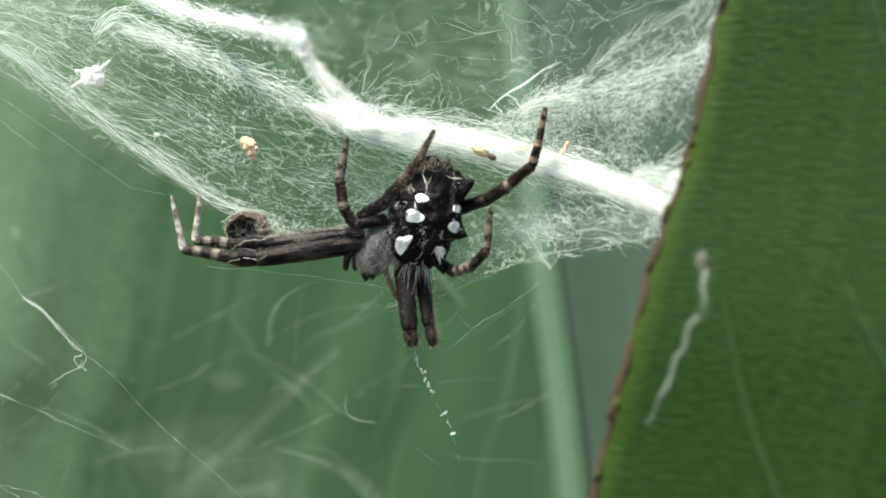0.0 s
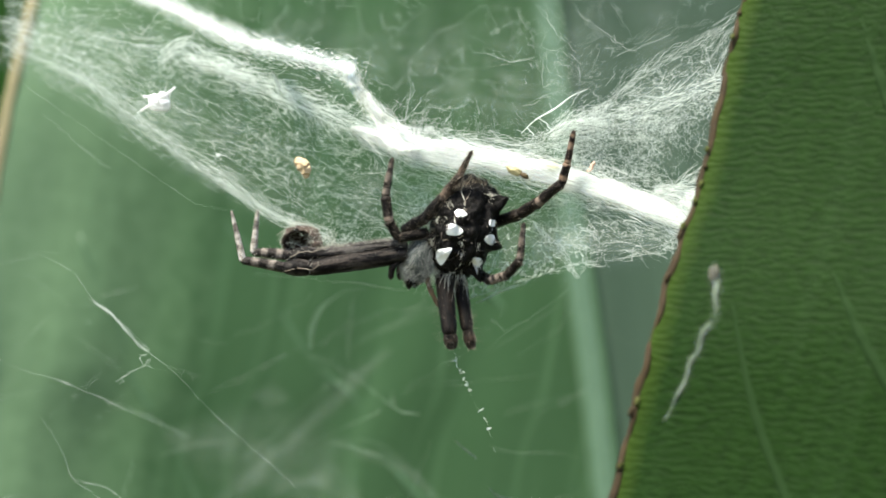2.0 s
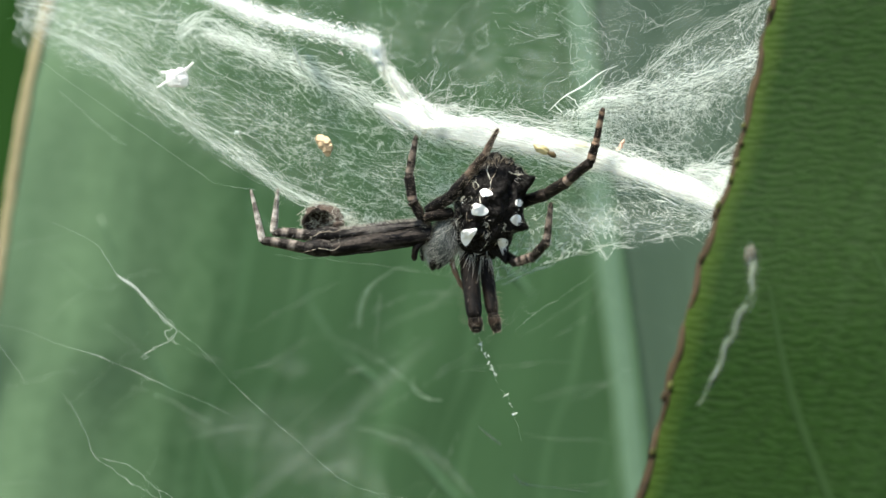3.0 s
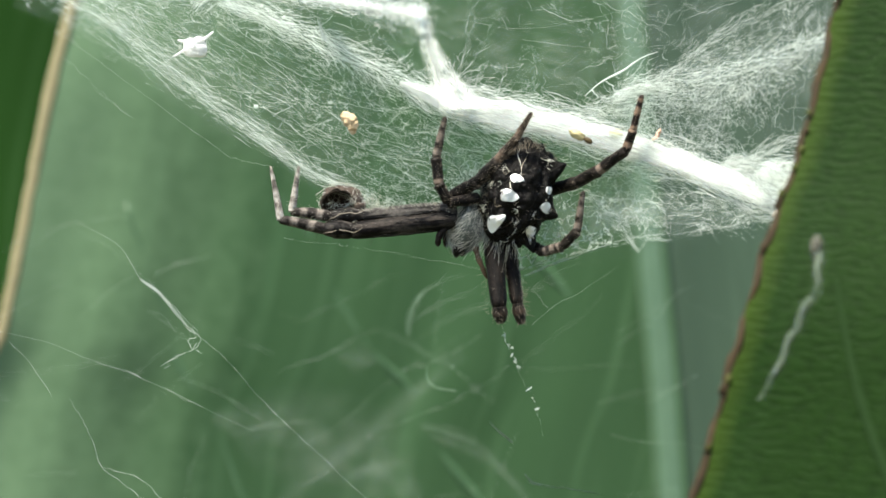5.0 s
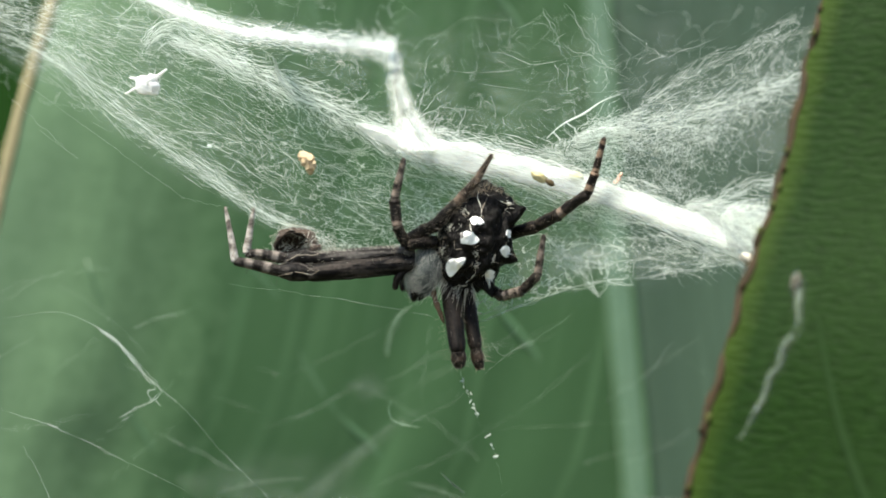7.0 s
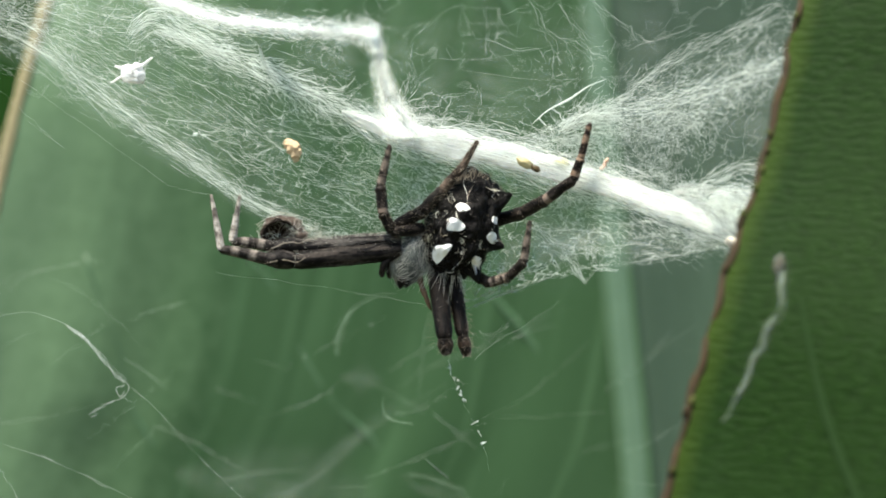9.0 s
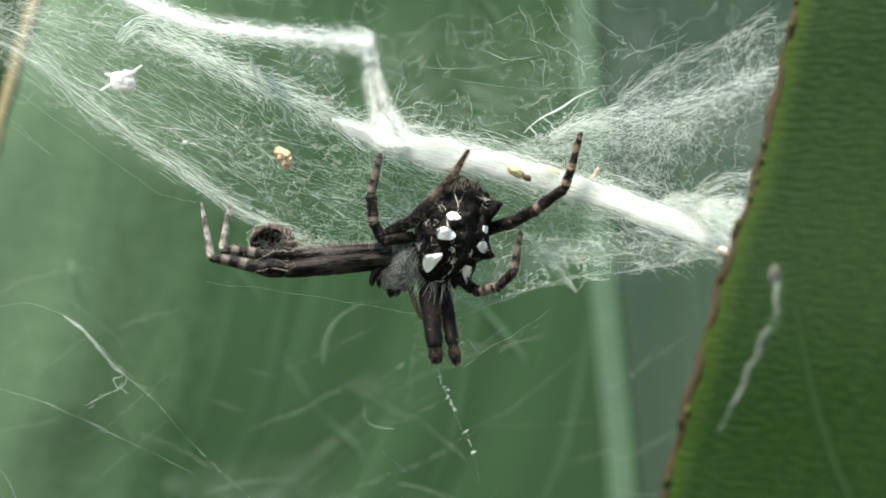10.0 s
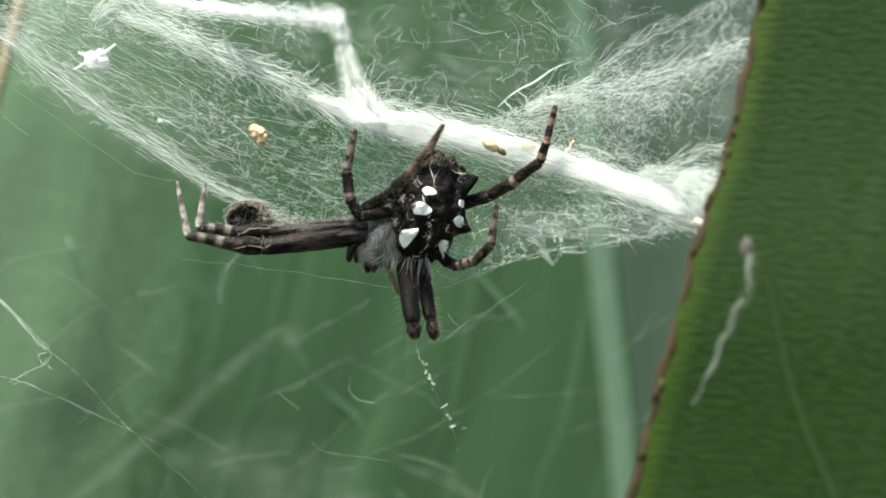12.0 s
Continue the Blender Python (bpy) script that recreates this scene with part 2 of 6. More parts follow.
DARK_LEG = leg_material("dark_leg", (0.0022, 0.0017, 0.0013), (0.034, 0.027, 0.021))
TIP_LEG = leg_material("tipped_leg", (0.0025, 0.002, 0.0015), (0.032, 0.024, 0.018), (0.036, 0.025, 0.018), ((0.45, 0.12),))
PALE_LEG = leg_material("pale_leg", (0.10, 0.086, 0.074), (0.28, 0.25, 0.215), (0.40, 0.37, 0.33), ((0.12, 0.08), (0.42, 0.10), (0.8, 0.05)))
RUST_LEG = plain("rust_leg", (0.022, 0.013, 0.008), (0.19, 0.115, 0.068), 0.6, 1600)
HUSK = plain("brown_husk", (0.004, 0.003, 0.002), (0.115, 0.086, 0.066), 0.8, 3000, 1.0, 0.3)
HUSK_DARK = plain("dark_husk", (0.010, 0.007, 0.005), (0.05, 0.035, 0.025), 0.85, 2600, 1.0, 0.2)
CRUMB = plain("tan_crumb", (0.26, 0.17, 0.09), (0.68, 0.53, 0.34), 0.7, 2000, 0.8, 0.25)
CRUMB_PALE = plain("pale_crumb", (0.34, 0.32, 0.25), (0.60, 0.57, 0.48), 0.7, 2000, 0.8, 0.25)
PELLET = plain("yellow_pellet", (0.24, 0.20, 0.09), (0.50, 0.44, 0.24), 0.5, 1500, 0.5, 0.1)
PELLET_PALE = plain("pale_pellet", (0.50, 0.46, 0.24), (0.74, 0.70, 0.42), 0.5, 1500, 0.5, 0.1)
PELLET_DARK = plain("dark_pellet_end", (0.03, 0.022, 0.01), (0.10, 0.07, 0.03), 0.5, 1500)
PINK = plain("pinkish_bit", (0.45, 0.26, 0.18), (0.66, 0.45, 0.34), 0.7, 1800)
SCAR = plain("pale_scar", (0.034, 0.058, 0.030), (0.064, 0.092, 0.054), 0.7, 900, 0.2, 0.05)
SCAR_END = plain("scar_end", (0.052, 0.054, 0.036), (0.100, 0.092, 0.068), 0.7, 900, 0.3, 0.1)
SOIL = plain("soil", (0.045, 0.04, 0.025), (0.08, 0.09, 0.04), 0.9, 12)


# ---- mesh helpers ----
class Geo:
    """Vertices (in millimetres), faces and UVs, gathered before they become one mesh."""

    def __init__(self):
        self.v, self.f, self.uv, self.n = [], [], [], 0

    def add(self, verts, faces, uv=None):
        verts = np.asarray(verts, float)
        self.v.append(verts)
        self.f += [tuple(i + self.n for i in face) for face in faces]
        self.uv.append(np.zeros((len(verts), 2)) if uv is None else np.asarray(uv, float))
        self.n += len(verts)


def as_object(name, geo, mat, smooth=True):
    v = np.concatenate(geo.v) * MM
    centre = v.mean(0)
    me = bpy.data.meshes.new(name)
    me.from_pydata((v - centre).tolist(), [], geo.f)
    if mat:
        me.materials.append(mat)
    if smooth:
        me.polygons.foreach_set("use_smooth", [True] * len(me.polygons))
    uv = np.concatenate(geo.uv)
    if uv.any():
        layer = me.uv_layers.new(name="UVMap")
        idx = np.empty(len(me.loops), dtype=np.int32)
        me.loops.foreach_get("vertex_index", idx)
        layer.data.foreach_set("uv", uv[idx].astype(np.float32).ravel())
    me.update()
    ob = new(name, me)
    ob.location = Vector(centre)
    return ob


def part(name, geo, mat, parent, label="", kind="", smooth=True):
    ob = as_object(name, geo, mat, smooth)
    at = ob.location.copy()
    top = Vector((0, 0, 0))
    p = parent
    while p:
        top += p.location
        p = p.parent
    ob.parent = parent
    ob.location = at - top
    return tagged(ob, label=label, kind=kind)


def root(name, at):
    e = new(name)
    e.empty_display_size = 0.002
    e.location = mm(at)
    return e


def spline(points, n):
    """n places evenly along a smooth curve through the points; a row may carry further values (radius) that glide along."""
    p = np.asarray(points, float)
    if len(p) == 2:
        return p[0] + (p[1] - p[0]) * np.linspace(0, 1, n)[:, None]
    q = np.vstack([2 * p[0] - p[1], p, 2 * p[-1] - p[-2]])
    out = []
    for i in range(1, len(q) - 2):
        t = np.linspace(0, 1, 16, endpoint=False)[:, None]
        a, b, c, d = q[i - 1], q[i], q[i + 1], q[i + 2]
        out.append(0.5 * (2 * b + (c - a) * t + (2 * a - 5 * b + 4 * c - d) * t**2 + (3 * b - a - 3 * c + d) * t**3))
    out = np.vstack(out + [p[-1:]])
    s = np.r_[0, np.cumsum(np.linalg.norm(np.diff(out[:, :3], axis=0), axis=1))]
    at = np.linspace(0, s[-1], n)
    return np.stack([np.interp(at, s, out[:, k]) for k in range(out.shape[1])], 1)


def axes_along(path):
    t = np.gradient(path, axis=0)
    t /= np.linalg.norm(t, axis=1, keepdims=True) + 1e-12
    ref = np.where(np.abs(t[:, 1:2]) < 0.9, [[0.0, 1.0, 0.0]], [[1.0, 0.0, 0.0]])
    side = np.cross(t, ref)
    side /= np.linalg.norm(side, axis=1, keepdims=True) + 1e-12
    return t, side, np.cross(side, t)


def tube(geo, path, radii, sides=3, flat=1.0, rough=0.0, rng=None, caps=True):
    """A tube along the path; flat squeezes it in depth."""
    path, radii = np.asarray(path, float), np.broadcast_to(radii, len(path))
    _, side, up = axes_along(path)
    a = np.arange(sides) * 2 * np.pi / sides
    r = radii[:, None, None] * np.ones((1, sides, 1))
    if rough:
        r = r * (1 + rough * rng.normal(size=r.shape)).clip(0.4, 1.8)
    ring = path[:, None] + r * (np.cos(a)[None, :, None] * side[:, None] + flat * np.sin(a)[None, :, None] * up[:, None])
    n, m = len(path), sides
    faces = [(i * m + j, i * m + (j + 1) % m, (i + 1) * m + (j + 1) % m, (i + 1) * m + j) for i in range(n - 1) for j in range(m)]
    if caps:
        faces += [tuple(range(m))[::-1], tuple((n - 1) * m + j for j in range(m))]
    v = np.repeat(np.linspace(0, 1, n), m)
    geo.add(ring.reshape(-1, 3), faces, np.stack([np.tile(np.arange(m) / m, n), v + 1e-4], 1))


def blob(geo, centre, radii, turn=(0, 0, 0), rough=0.0, seed=0, rings=14, sides=20, grain=1.6, shape=None):
    """An egg-like body with an uneven surface. shape: a function that changes the unit directions' lengths."""
    rot = np.array(Euler([radians(a) for a in turn]).to_matrix())
    lat = np.linspace(-np.pi / 2, np.pi / 2, rings)
    lon = np.arange(sides) * 2 * np.pi / sides
    u = np.array([[np.cos(a) * np.cos(o), np.cos(a) * np.sin(o), np.sin(a)] for a in lat for o in lon])
    k = np.ones(len(u))
    if rough:
        k += rough * np.array([noise.fractal(Vector(d * grain) + Vector((seed * 7.3, 1.7, 3.1)), 1.0, 2.0, 3) for d in u])
    if shape:
        k *= np.array([shape(d) for d in u])
    v = (u * k[:, None] * np.asarray(radii)) @ rot.T + np.asarray(centre)
    faces = [(i * sides + j, i * sides + (j + 1) % sides, (i + 1) * sides + (j + 1) % sides, (i + 1) * sides + j) for i in range(rings - 1) for j in range(sides)]
    geo.add(v, faces)


def wavy(rng, path, amount, waves):
    """The path, pushed off its line by a few random waves."""
    s = np.linspace(0, 1, len(path))[:, None]
    off = 0
    for _ in range(3):
        off = off + rng.normal(size=3) * amount * np.sin(2 * np.pi * (s * waves * rng.uniform(0.4, 1.6) + rng.random()))
    return path + off


# ---- leaves ----
def blade(edge, far, n, m, bulge=0.0, lift=0.0, seed=0):
    """A blade between two margins (curves), with gentle folds; UV in millimetres from the first margin."""
    a, b = spline(edge, n), spline(far, n)
    s = np.linspace(0, 1, m) ** 1.6
    rows = a[:, None] + (b - a)[:, None] * s[None, :, None]
    along = np.r_[0, np.cumsum(np.linalg.norm(np.diff(a, axis=0), axis=1))]
    width = np.linalg.norm(b - a, axis=1)
    u = width[:, None] * s[None]
    v = along[:, None] * np.ones((1, m))
    rows[..., 1] -= bulge * np.sin(np.pi * s)[None]
    if lift:
        rows[..., 1] += lift * np.array([[noise.noise(Vector((x * 0.16, y * 0.02, seed))) for x, y in zip(p, q)] for p, q in zip(u, v)])
    g = Geo()
    g.add(rows.reshape(-1, 3), [(i * m + j, i * m + j + 1, (i + 1) * m + j + 1, (i + 1) * m + j) for i in range(n - 1) for j in range(m - 1)],
          np.stack([u.ravel() + 1e-3, v.ravel()], 1))
    return g, rows


def thicken(ob, thickness, away):
    s = ob.modifiers.new("thickness", "SOLIDIFY")
    s.thickness, s.offset = thickness * MM, away
    return ob


def near_leaf():
    leaf = root("leaf", (40, -20, -60))
    edge = [(2, -26, -120), (7, -24, -70), (10.5, -22, -35), (11.92, -21.50, -10.10), (14.00, -21.00, -3.69), (15.17, -20.50, 0.57), (16.70, -20.00, 6.11), (18.13, -19.00, 10.73),
            (19.59, -18.00, 14.63), (20.94, -17.00, 19.27), (22.23, -16.00, 24.66), (24.11, -15.00, 32.17), (31, -13, 70), (44, -12, 110)]
    far = [(12, -26, -124), (46, -31, -90), (72, -35, -45), (80, -36, -18), (86, -37, -5), (90, -37, 2), (94, -37, 8), (97, -37, 14), (99, -36, 20), (100, -36, 26), (100, -35, 33), (97, -33, 55), (88, -28, 85), (58, -18, 112)]
    g, rows = blade(edge, far, 150, 60, bulge=3.0, lift=0.5, seed=4)
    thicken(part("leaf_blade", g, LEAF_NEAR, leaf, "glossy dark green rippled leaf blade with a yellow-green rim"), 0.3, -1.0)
    rng = np.random.default_rng(3)
    rim = spline(edge, 420)
    rim = wavy(rng, rim, 0.03, 60)
    g = Geo()
    tube(g, rim + (0.10, 0.10, 0), 0.24 * (1 + 0.6 * np.array([noise.fractal(Vector((i * 0.16, 2, 1)), 1, 2, 2) for i in range(420)])).clip(0.35, 1.7), 7, rough=0.12, rng=rng)
    part("leaf_margin", g, MARGIN_BROWN, leaf, "dry brown leaf margin")
    # dry teeth and pale flecks on the margin
    for k in range(34):
        i = int(rng.integers(120, 330))
        g = Geo()
        blob(g, rim[i] + (rng.uniform(-0.15, 0.2), -0.22, 0), (0.16, 0.12, rng.uniform(0.15, 0.38)), (0, 18, 0), 0.5, k, 6, 8)
        part("margin_fleck", g, MARGIN_YELLOW if k % 3 == 0 else MARGIN_BROWN, leaf)
    # long pale veins, running out from the margin
    flat_rows = rows.reshape(-1, 3)
    for pts in (((21.64, -20.00, 8.17), (22.26, -20.00, 4.39), (23.07, -20.00, 0.93), (24.69, -20.00, -3.78), (28.10, -20.00, -13.78)),
                ((29.93, -20.00, 25.38), (31.18, -21.00, 20.45), (32.45, -22.00, 16.62), (34.16, -23.00, 12.51)), ((27.50, -21.00, 10.07), (29.43, -22.00, 5.31), (33.68, -23.00, -2.40))):
        line = spline(pts, 90)
        for p in line:
            gap = (flat_rows[:, 0] - p[0]) ** 2 + (flat_rows[:, 2] - p[2]) ** 2
            near = np.argsort(gap)[:5]
            p[1] = np.average(flat_rows[near, 1], weights=1 / (gap[near] + 0.02))
        line[:, 1] = np.convolve(np.pad(line[:, 1], 3, "edge"), np.ones(7) / 7, "valid")
        g = Geo()
        tube(g, line + (0, -0.01, 0), 0.36 * np.interp(np.arange(90), (0, 25, 75, 89), (0.2, 1.0, 1.0, 0.6)), 14, 0.16)
        part("vein", g, VEIN_NEAR, leaf)
    return tagged(leaf, "broad glossy dark green leaf with dry brown edge", "leaf"), rows


def back_leaf():
    leaf = root("leaf", (0, 80, -60))
    rib = [(-3, 82, 130), (4.90, 80.00, 52.61), (6.32, 80.00, 36.73), (8.56, 80.00, 12.31), (10.20, 80.00, -2.34), (11.47, 80.00, -16.97), (12.75, 80.00, -33.43), (20, 82, -110)]
    edge = [(-34, 80, 128), (-47.68, 82.00, 57.87), (-51.86, 80.00, 38.93), (-54.43, 79.00, 27.68), (-56.71, 79.00, 15.26), (-59.13, 79.00, 2.17), (-63.78, 80.00, -17.33), (-66, 82, -100)]
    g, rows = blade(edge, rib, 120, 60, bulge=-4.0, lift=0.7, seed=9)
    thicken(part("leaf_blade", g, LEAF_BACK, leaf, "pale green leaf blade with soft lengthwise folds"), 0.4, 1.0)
    right = [(10, 80, 128), (75, 94, 80), (92, 100, 45), (98, 102, 15), (100, 103, -5), (102, 103, -25), (100, 102, -60), (58, 86, -108)]
    g, _ = blade(rib, right, 90, 40, bulge=-3.0, lift=0.8, seed=2)
    thicken(part("leaf_blade", g, LEAF_FOLD, leaf, "blue-green half of the leaf beyond the midrib"), 0.4, 1.0)
    g = Geo()
    tube(g, spline(rib, 120) + (0, -0.20, 0), np.linspace(0.85, 1.15, 120), 20, 0.16)
    part("midrib", g, VEIN_BACK, leaf, "pale green raised midrib")
    # Flat strip added so that its colour gives the midrib a soft glow.
    g = Geo()
    tube(g, spline(rib, 120) + (0, -0.10, 0), np.linspace(1.6, 2.0, 120), 20, 0.07)
    part("midrib_flank", g, VEIN_FLANK, leaf, "paler green strip for the soft glow along the midrib")
    g = Geo()
    rng = np.random.default_rng(8)
    tube(g, spline(edge, 200), 0.60, 12, 0.4, rough=0.1, rng=rng)
    part("leaf_margin", g, MARGIN_TAN, leaf, "dry tan leaf margin")
    for k in range(5):
        i0 = 8 + 17 * k
        i = np.linspace(i0, min(119, i0 + 40), 16).astype(int)
        j = np.linspace(18, 57, 16).astype(int)
        g = Geo()
        tube(g, spline(rows[i, j], 60) + (0, 0.53, 0), 0.56, 10)
        part("vein", g, VEIN_SIDE, leaf)
    return tagged(leaf, "pale green broad leaf with raised midrib and tan edge", "leaf")


def far_leaf():
    leaf = root("leaf", (-60, 120, -60))
    g, _ = blade([(-130, 140, -130), (-160, 140, -20), (-150, 140, 70), (-90, 135, 140)], [(-110, 132, -132), (-10, 118, -40), (0, 116, 50), (-70, 130, 142)], 60, 30, 5, 2.0, 5)
    thicken(part("leaf_blade", g, LEAF_FAR, leaf), 0.5, -1.0)
    g = Geo()
    tube(g, spline([(-120, 136, -134), (-85, 127.5, -20), (-78, 126, 60), (-80, 132, 142)], 40), 1.0, 8)
    part("midrib", g, VEIN_NEAR, leaf)
    return tagged(leaf, "deep green leaf in the shade behind", "leaf")


# ---- silk ----
def thread(geo, rng, path, radius, crimp):
    """One thread along the path with a fine irregular crimp, its points about a third of a millimetre apart."""
    length = np.linalg.norm(np.diff(path, axis=0), axis=1).sum()
    n = int(np.clip(length * 3.8, 5, 70))
    q = spline(path, n) if len(path) > 2 else path[0] + (path[1] - path[0]) * np.linspace(0, 1, n)[:, None]
    walkabout = np.cumsum(rng.normal(size=(n, 3)), axis=0)
    walkabout -= np.linspace(0, 1, n)[:, None] * walkabout[-1]
    q = q + crimp * (0.55 * walkabout + 0.4 * rng.normal(size=(n, 3)))
    s = np.linspace(0, 1, n)
    swell = (np.sin(np.pi * s) ** 0.5) * (0.75 + 0.45 * np.sin(2 * np.pi * (s * rng.uniform(0.5, 0.35 * n + 0.6) + rng.random())))
    tube(geo, q, radius * np.clip(swell, 0.45, 1.25), 3, caps=False)


def pick(rng, radius):
    """A thread's thickness: most threads are fine, a few stout."""
    return radius[0] + 1.5 * (radius[1] - radius[0]) * rng.random() ** 2


def bundle(geo, path, widths, count, rng, radius=(0.010, 0.022), crimp=0.07, length=(2.0, 11.0), deep=0.5, stray=0.5):
    """Threads that run together along a path; widths: the bundle's half width at each of its points."""
    rows = np.c_[np.asarray(path, float), widths]
    line = spline(rows, 120)
    total = np.linalg.norm(np.diff(line[:, :3], axis=0), axis=1).sum()
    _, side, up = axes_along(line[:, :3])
    for _ in range(count):
        ln = rng.uniform(*length) / total
        c = rng.random()
        at = np.clip(np.linspace(c - ln / 2, c + ln / 2, 7), 0, 1) * 118.9
        if at[-1] - at[0] < 1:
            continue
        idx, fr = at.astype(int), (at % 1)[:, None]
        p = line[idx] * (1 - fr) + line[idx + 1] * fr
        o0 = rng.normal() * 0.55
        o = np.linspace(o0, o0 + rng.normal() * stray, 7)[:, None] * p[:, 3:4]
        d0 = rng.normal() * deep * 0.5
        d = np.linspace(d0, d0 + rng.normal() * stray * deep, 7)[:, None] * p[:, 3:4]
        thread(geo, rng, p[:, :3] + side[idx] * o + up[idx] * d, pick(rng, radius), crimp)


def sheet(geo, upper, lower, count, rng, radius=(0.009, 0.018), lean=0.2, crimp=0.06, deep=0.8, length=(0.15, 0.6), bias=None):
    """Threads strewn over the surface between two curves, running mostly along them."""
    u, w = spline(upper, 60), spline(lower, 60)
    for _ in range(count):
        s0 = rng.random() if bias is None else rng.beta(*bias)
        ln = rng.uniform(*length) * rng.choice((-1, 1))
        s = np.clip(np.linspace(s0, s0 + ln, 8), 0, 1) * 58.9
        if s.max() - s.min() < 2:
            continue
        v = np.clip(rng.random() + rng.normal() * lean * np.linspace(0, 1, 8), 0, 1)[:, None]
        i, fr = s.astype(int), (s % 1)[:, None]
        q = (u[i] * (1 - fr) + u[i + 1] * fr) * (1 - v) + (w[i] * (1 - fr) + w[i + 1] * fr) * v
        q[:, 1] += rng.normal() * deep
        keep = np.r_[True, np.diff(s) != 0]
        if keep.sum() > 2:
            thread(geo, rng, q[keep], pick(rng, radius), crimp)


def tangle(geo, upper, lower, count, rng, radius=(0.009, 0.018), size=(0.6, 2.2), crimp=0.1, deep=0.8, bias=None, slant=None):
    """Short crinkled threads lying every way over the surface between two curves."""
    u, w = spline(upper, 60), spline(lower, 60)
    for _ in range(count):
        s = (rng.random() if bias is None else rng.beta(*bias)) * 58.9
        v, i = rng.random(), int(s)
        c = u[i] * (1 - v) + w[i] * v
        if noise.noise(Vector(c) * 0.45) < rng.uniform(-0.45, 0.25):
            continue
        c = c + (0, rng.normal() * deep, 0)
        a = rng.uniform(0, np.pi) if slant is None else rng.normal(slant, 0.7)
        ln = rng.uniform(*size)
        turn = a + np.cumsum(rng.normal(size=6)) * 1.0
        step = np.stack([np.cos(turn), rng.normal(size=6) * 0.25, np.sin(turn)], 1) * ln / 6
        q = c + np.vstack([np.zeros(3), np.cumsum(step, axis=0)])
        thread(geo, rng, q, pick(rng, radius), crimp)


def net(geo, upper, lower, count, rng, radius=(0.005, 0.010), stretch=2.0, crimp=0.03, deep=0.4, links=3, gaps=0.2):
    """A net of fine threads tied to one another over the surface between two curves, its cells drawn out along them."""
    u, w = spline(upper, 80), spline(lower, 80)
    at = rng.random((count, 2)) * (78.9, 1.0)
    i, fr = at[:, 0].astype(int), (at[:, 0] % 1)[:, None]
    a, b = u[i] * (1 - fr) + u[i + 1] * fr, w[i] * (1 - fr) + w[i + 1] * fr
    p = a * (1 - at[:, 1:]) + b * at[:, 1:]
    keep = np.array([noise.noise(Vector(c) * 0.5) > -gaps - 0.25 * rng.random() for c in p])
    p, at, a, b = p[keep], at[keep], a[keep], b[keep]
    along = at[:, 0] / 79 * np.linalg.norm(np.diff(u, axis=0), axis=1).sum() / stretch
    across = at[:, 1] * np.linalg.norm(a - b, axis=1)
    p[:, 1] += deep * np.array([noise.noise(Vector(c) * 0.4 + Vector((3, 0, 0))) for c in p]) + 0.15 * deep * rng.normal(size=len(p))
    far = (along[:, None] - along) ** 2 + (across[:, None] - across) ** 2
    done = set()
    for k, row in enumerate(np.argsort(far, axis=1)[:, 1:links + 1]):
        for j in row:
            if (j, k) not in done:
                done.add((k, j))
                thread(geo, rng, np.array([p[k], 0.5 * (p[k] + p[j]) + rng.normal(size=3) * 0.04, p[j]]), pick(rng, radius), crimp)


def veil(name, upper, lower, mat, web, label="", deep=0.0):
    """A thin silk veil between two curves."""
    n, m = 90, 16
    u, w = spline(upper, n), spline(lower, n)
    v = np.linspace(0, 1, m)
    rows = u[:, None] * (1 - v)[None, :, None] + w[:, None] * v[None, :, None]
    rows[..., 1] += 0.25 * np.array([[noise.noise(Vector(c) * 0.5) for c in r] for r in rows]) + deep * np.sin(np.pi * v)[None]
    along = np.r_[0, np.cumsum(np.linalg.norm(np.diff(u, axis=0), axis=1))]
    g = Geo()
    g.add(rows.reshape(-1, 3), [(i * m + j, i * m + j + 1, (i + 1) * m + j + 1, (i + 1) * m + j) for i in range(n - 1) for j in range(m - 1)],
          np.stack([np.repeat(along, m) + 1e-3, np.tile(v * 10, n)], 1))
    return part(name, g, mat, web, label)


def beside(path, offsets, back=0.0):
    """The two curves that lie a given width above and below a path."""
    p = np.asarray(path, float)
    _, side, _ = axes_along(p)
    side = np.where(side[:, 2:3] < 0, -side, side) * (1, 0, 1)
    o = np.asarray(offsets, float)[:, None]
    return p + side * o + (0, back, 0), p - side * o + (0, back, 0)


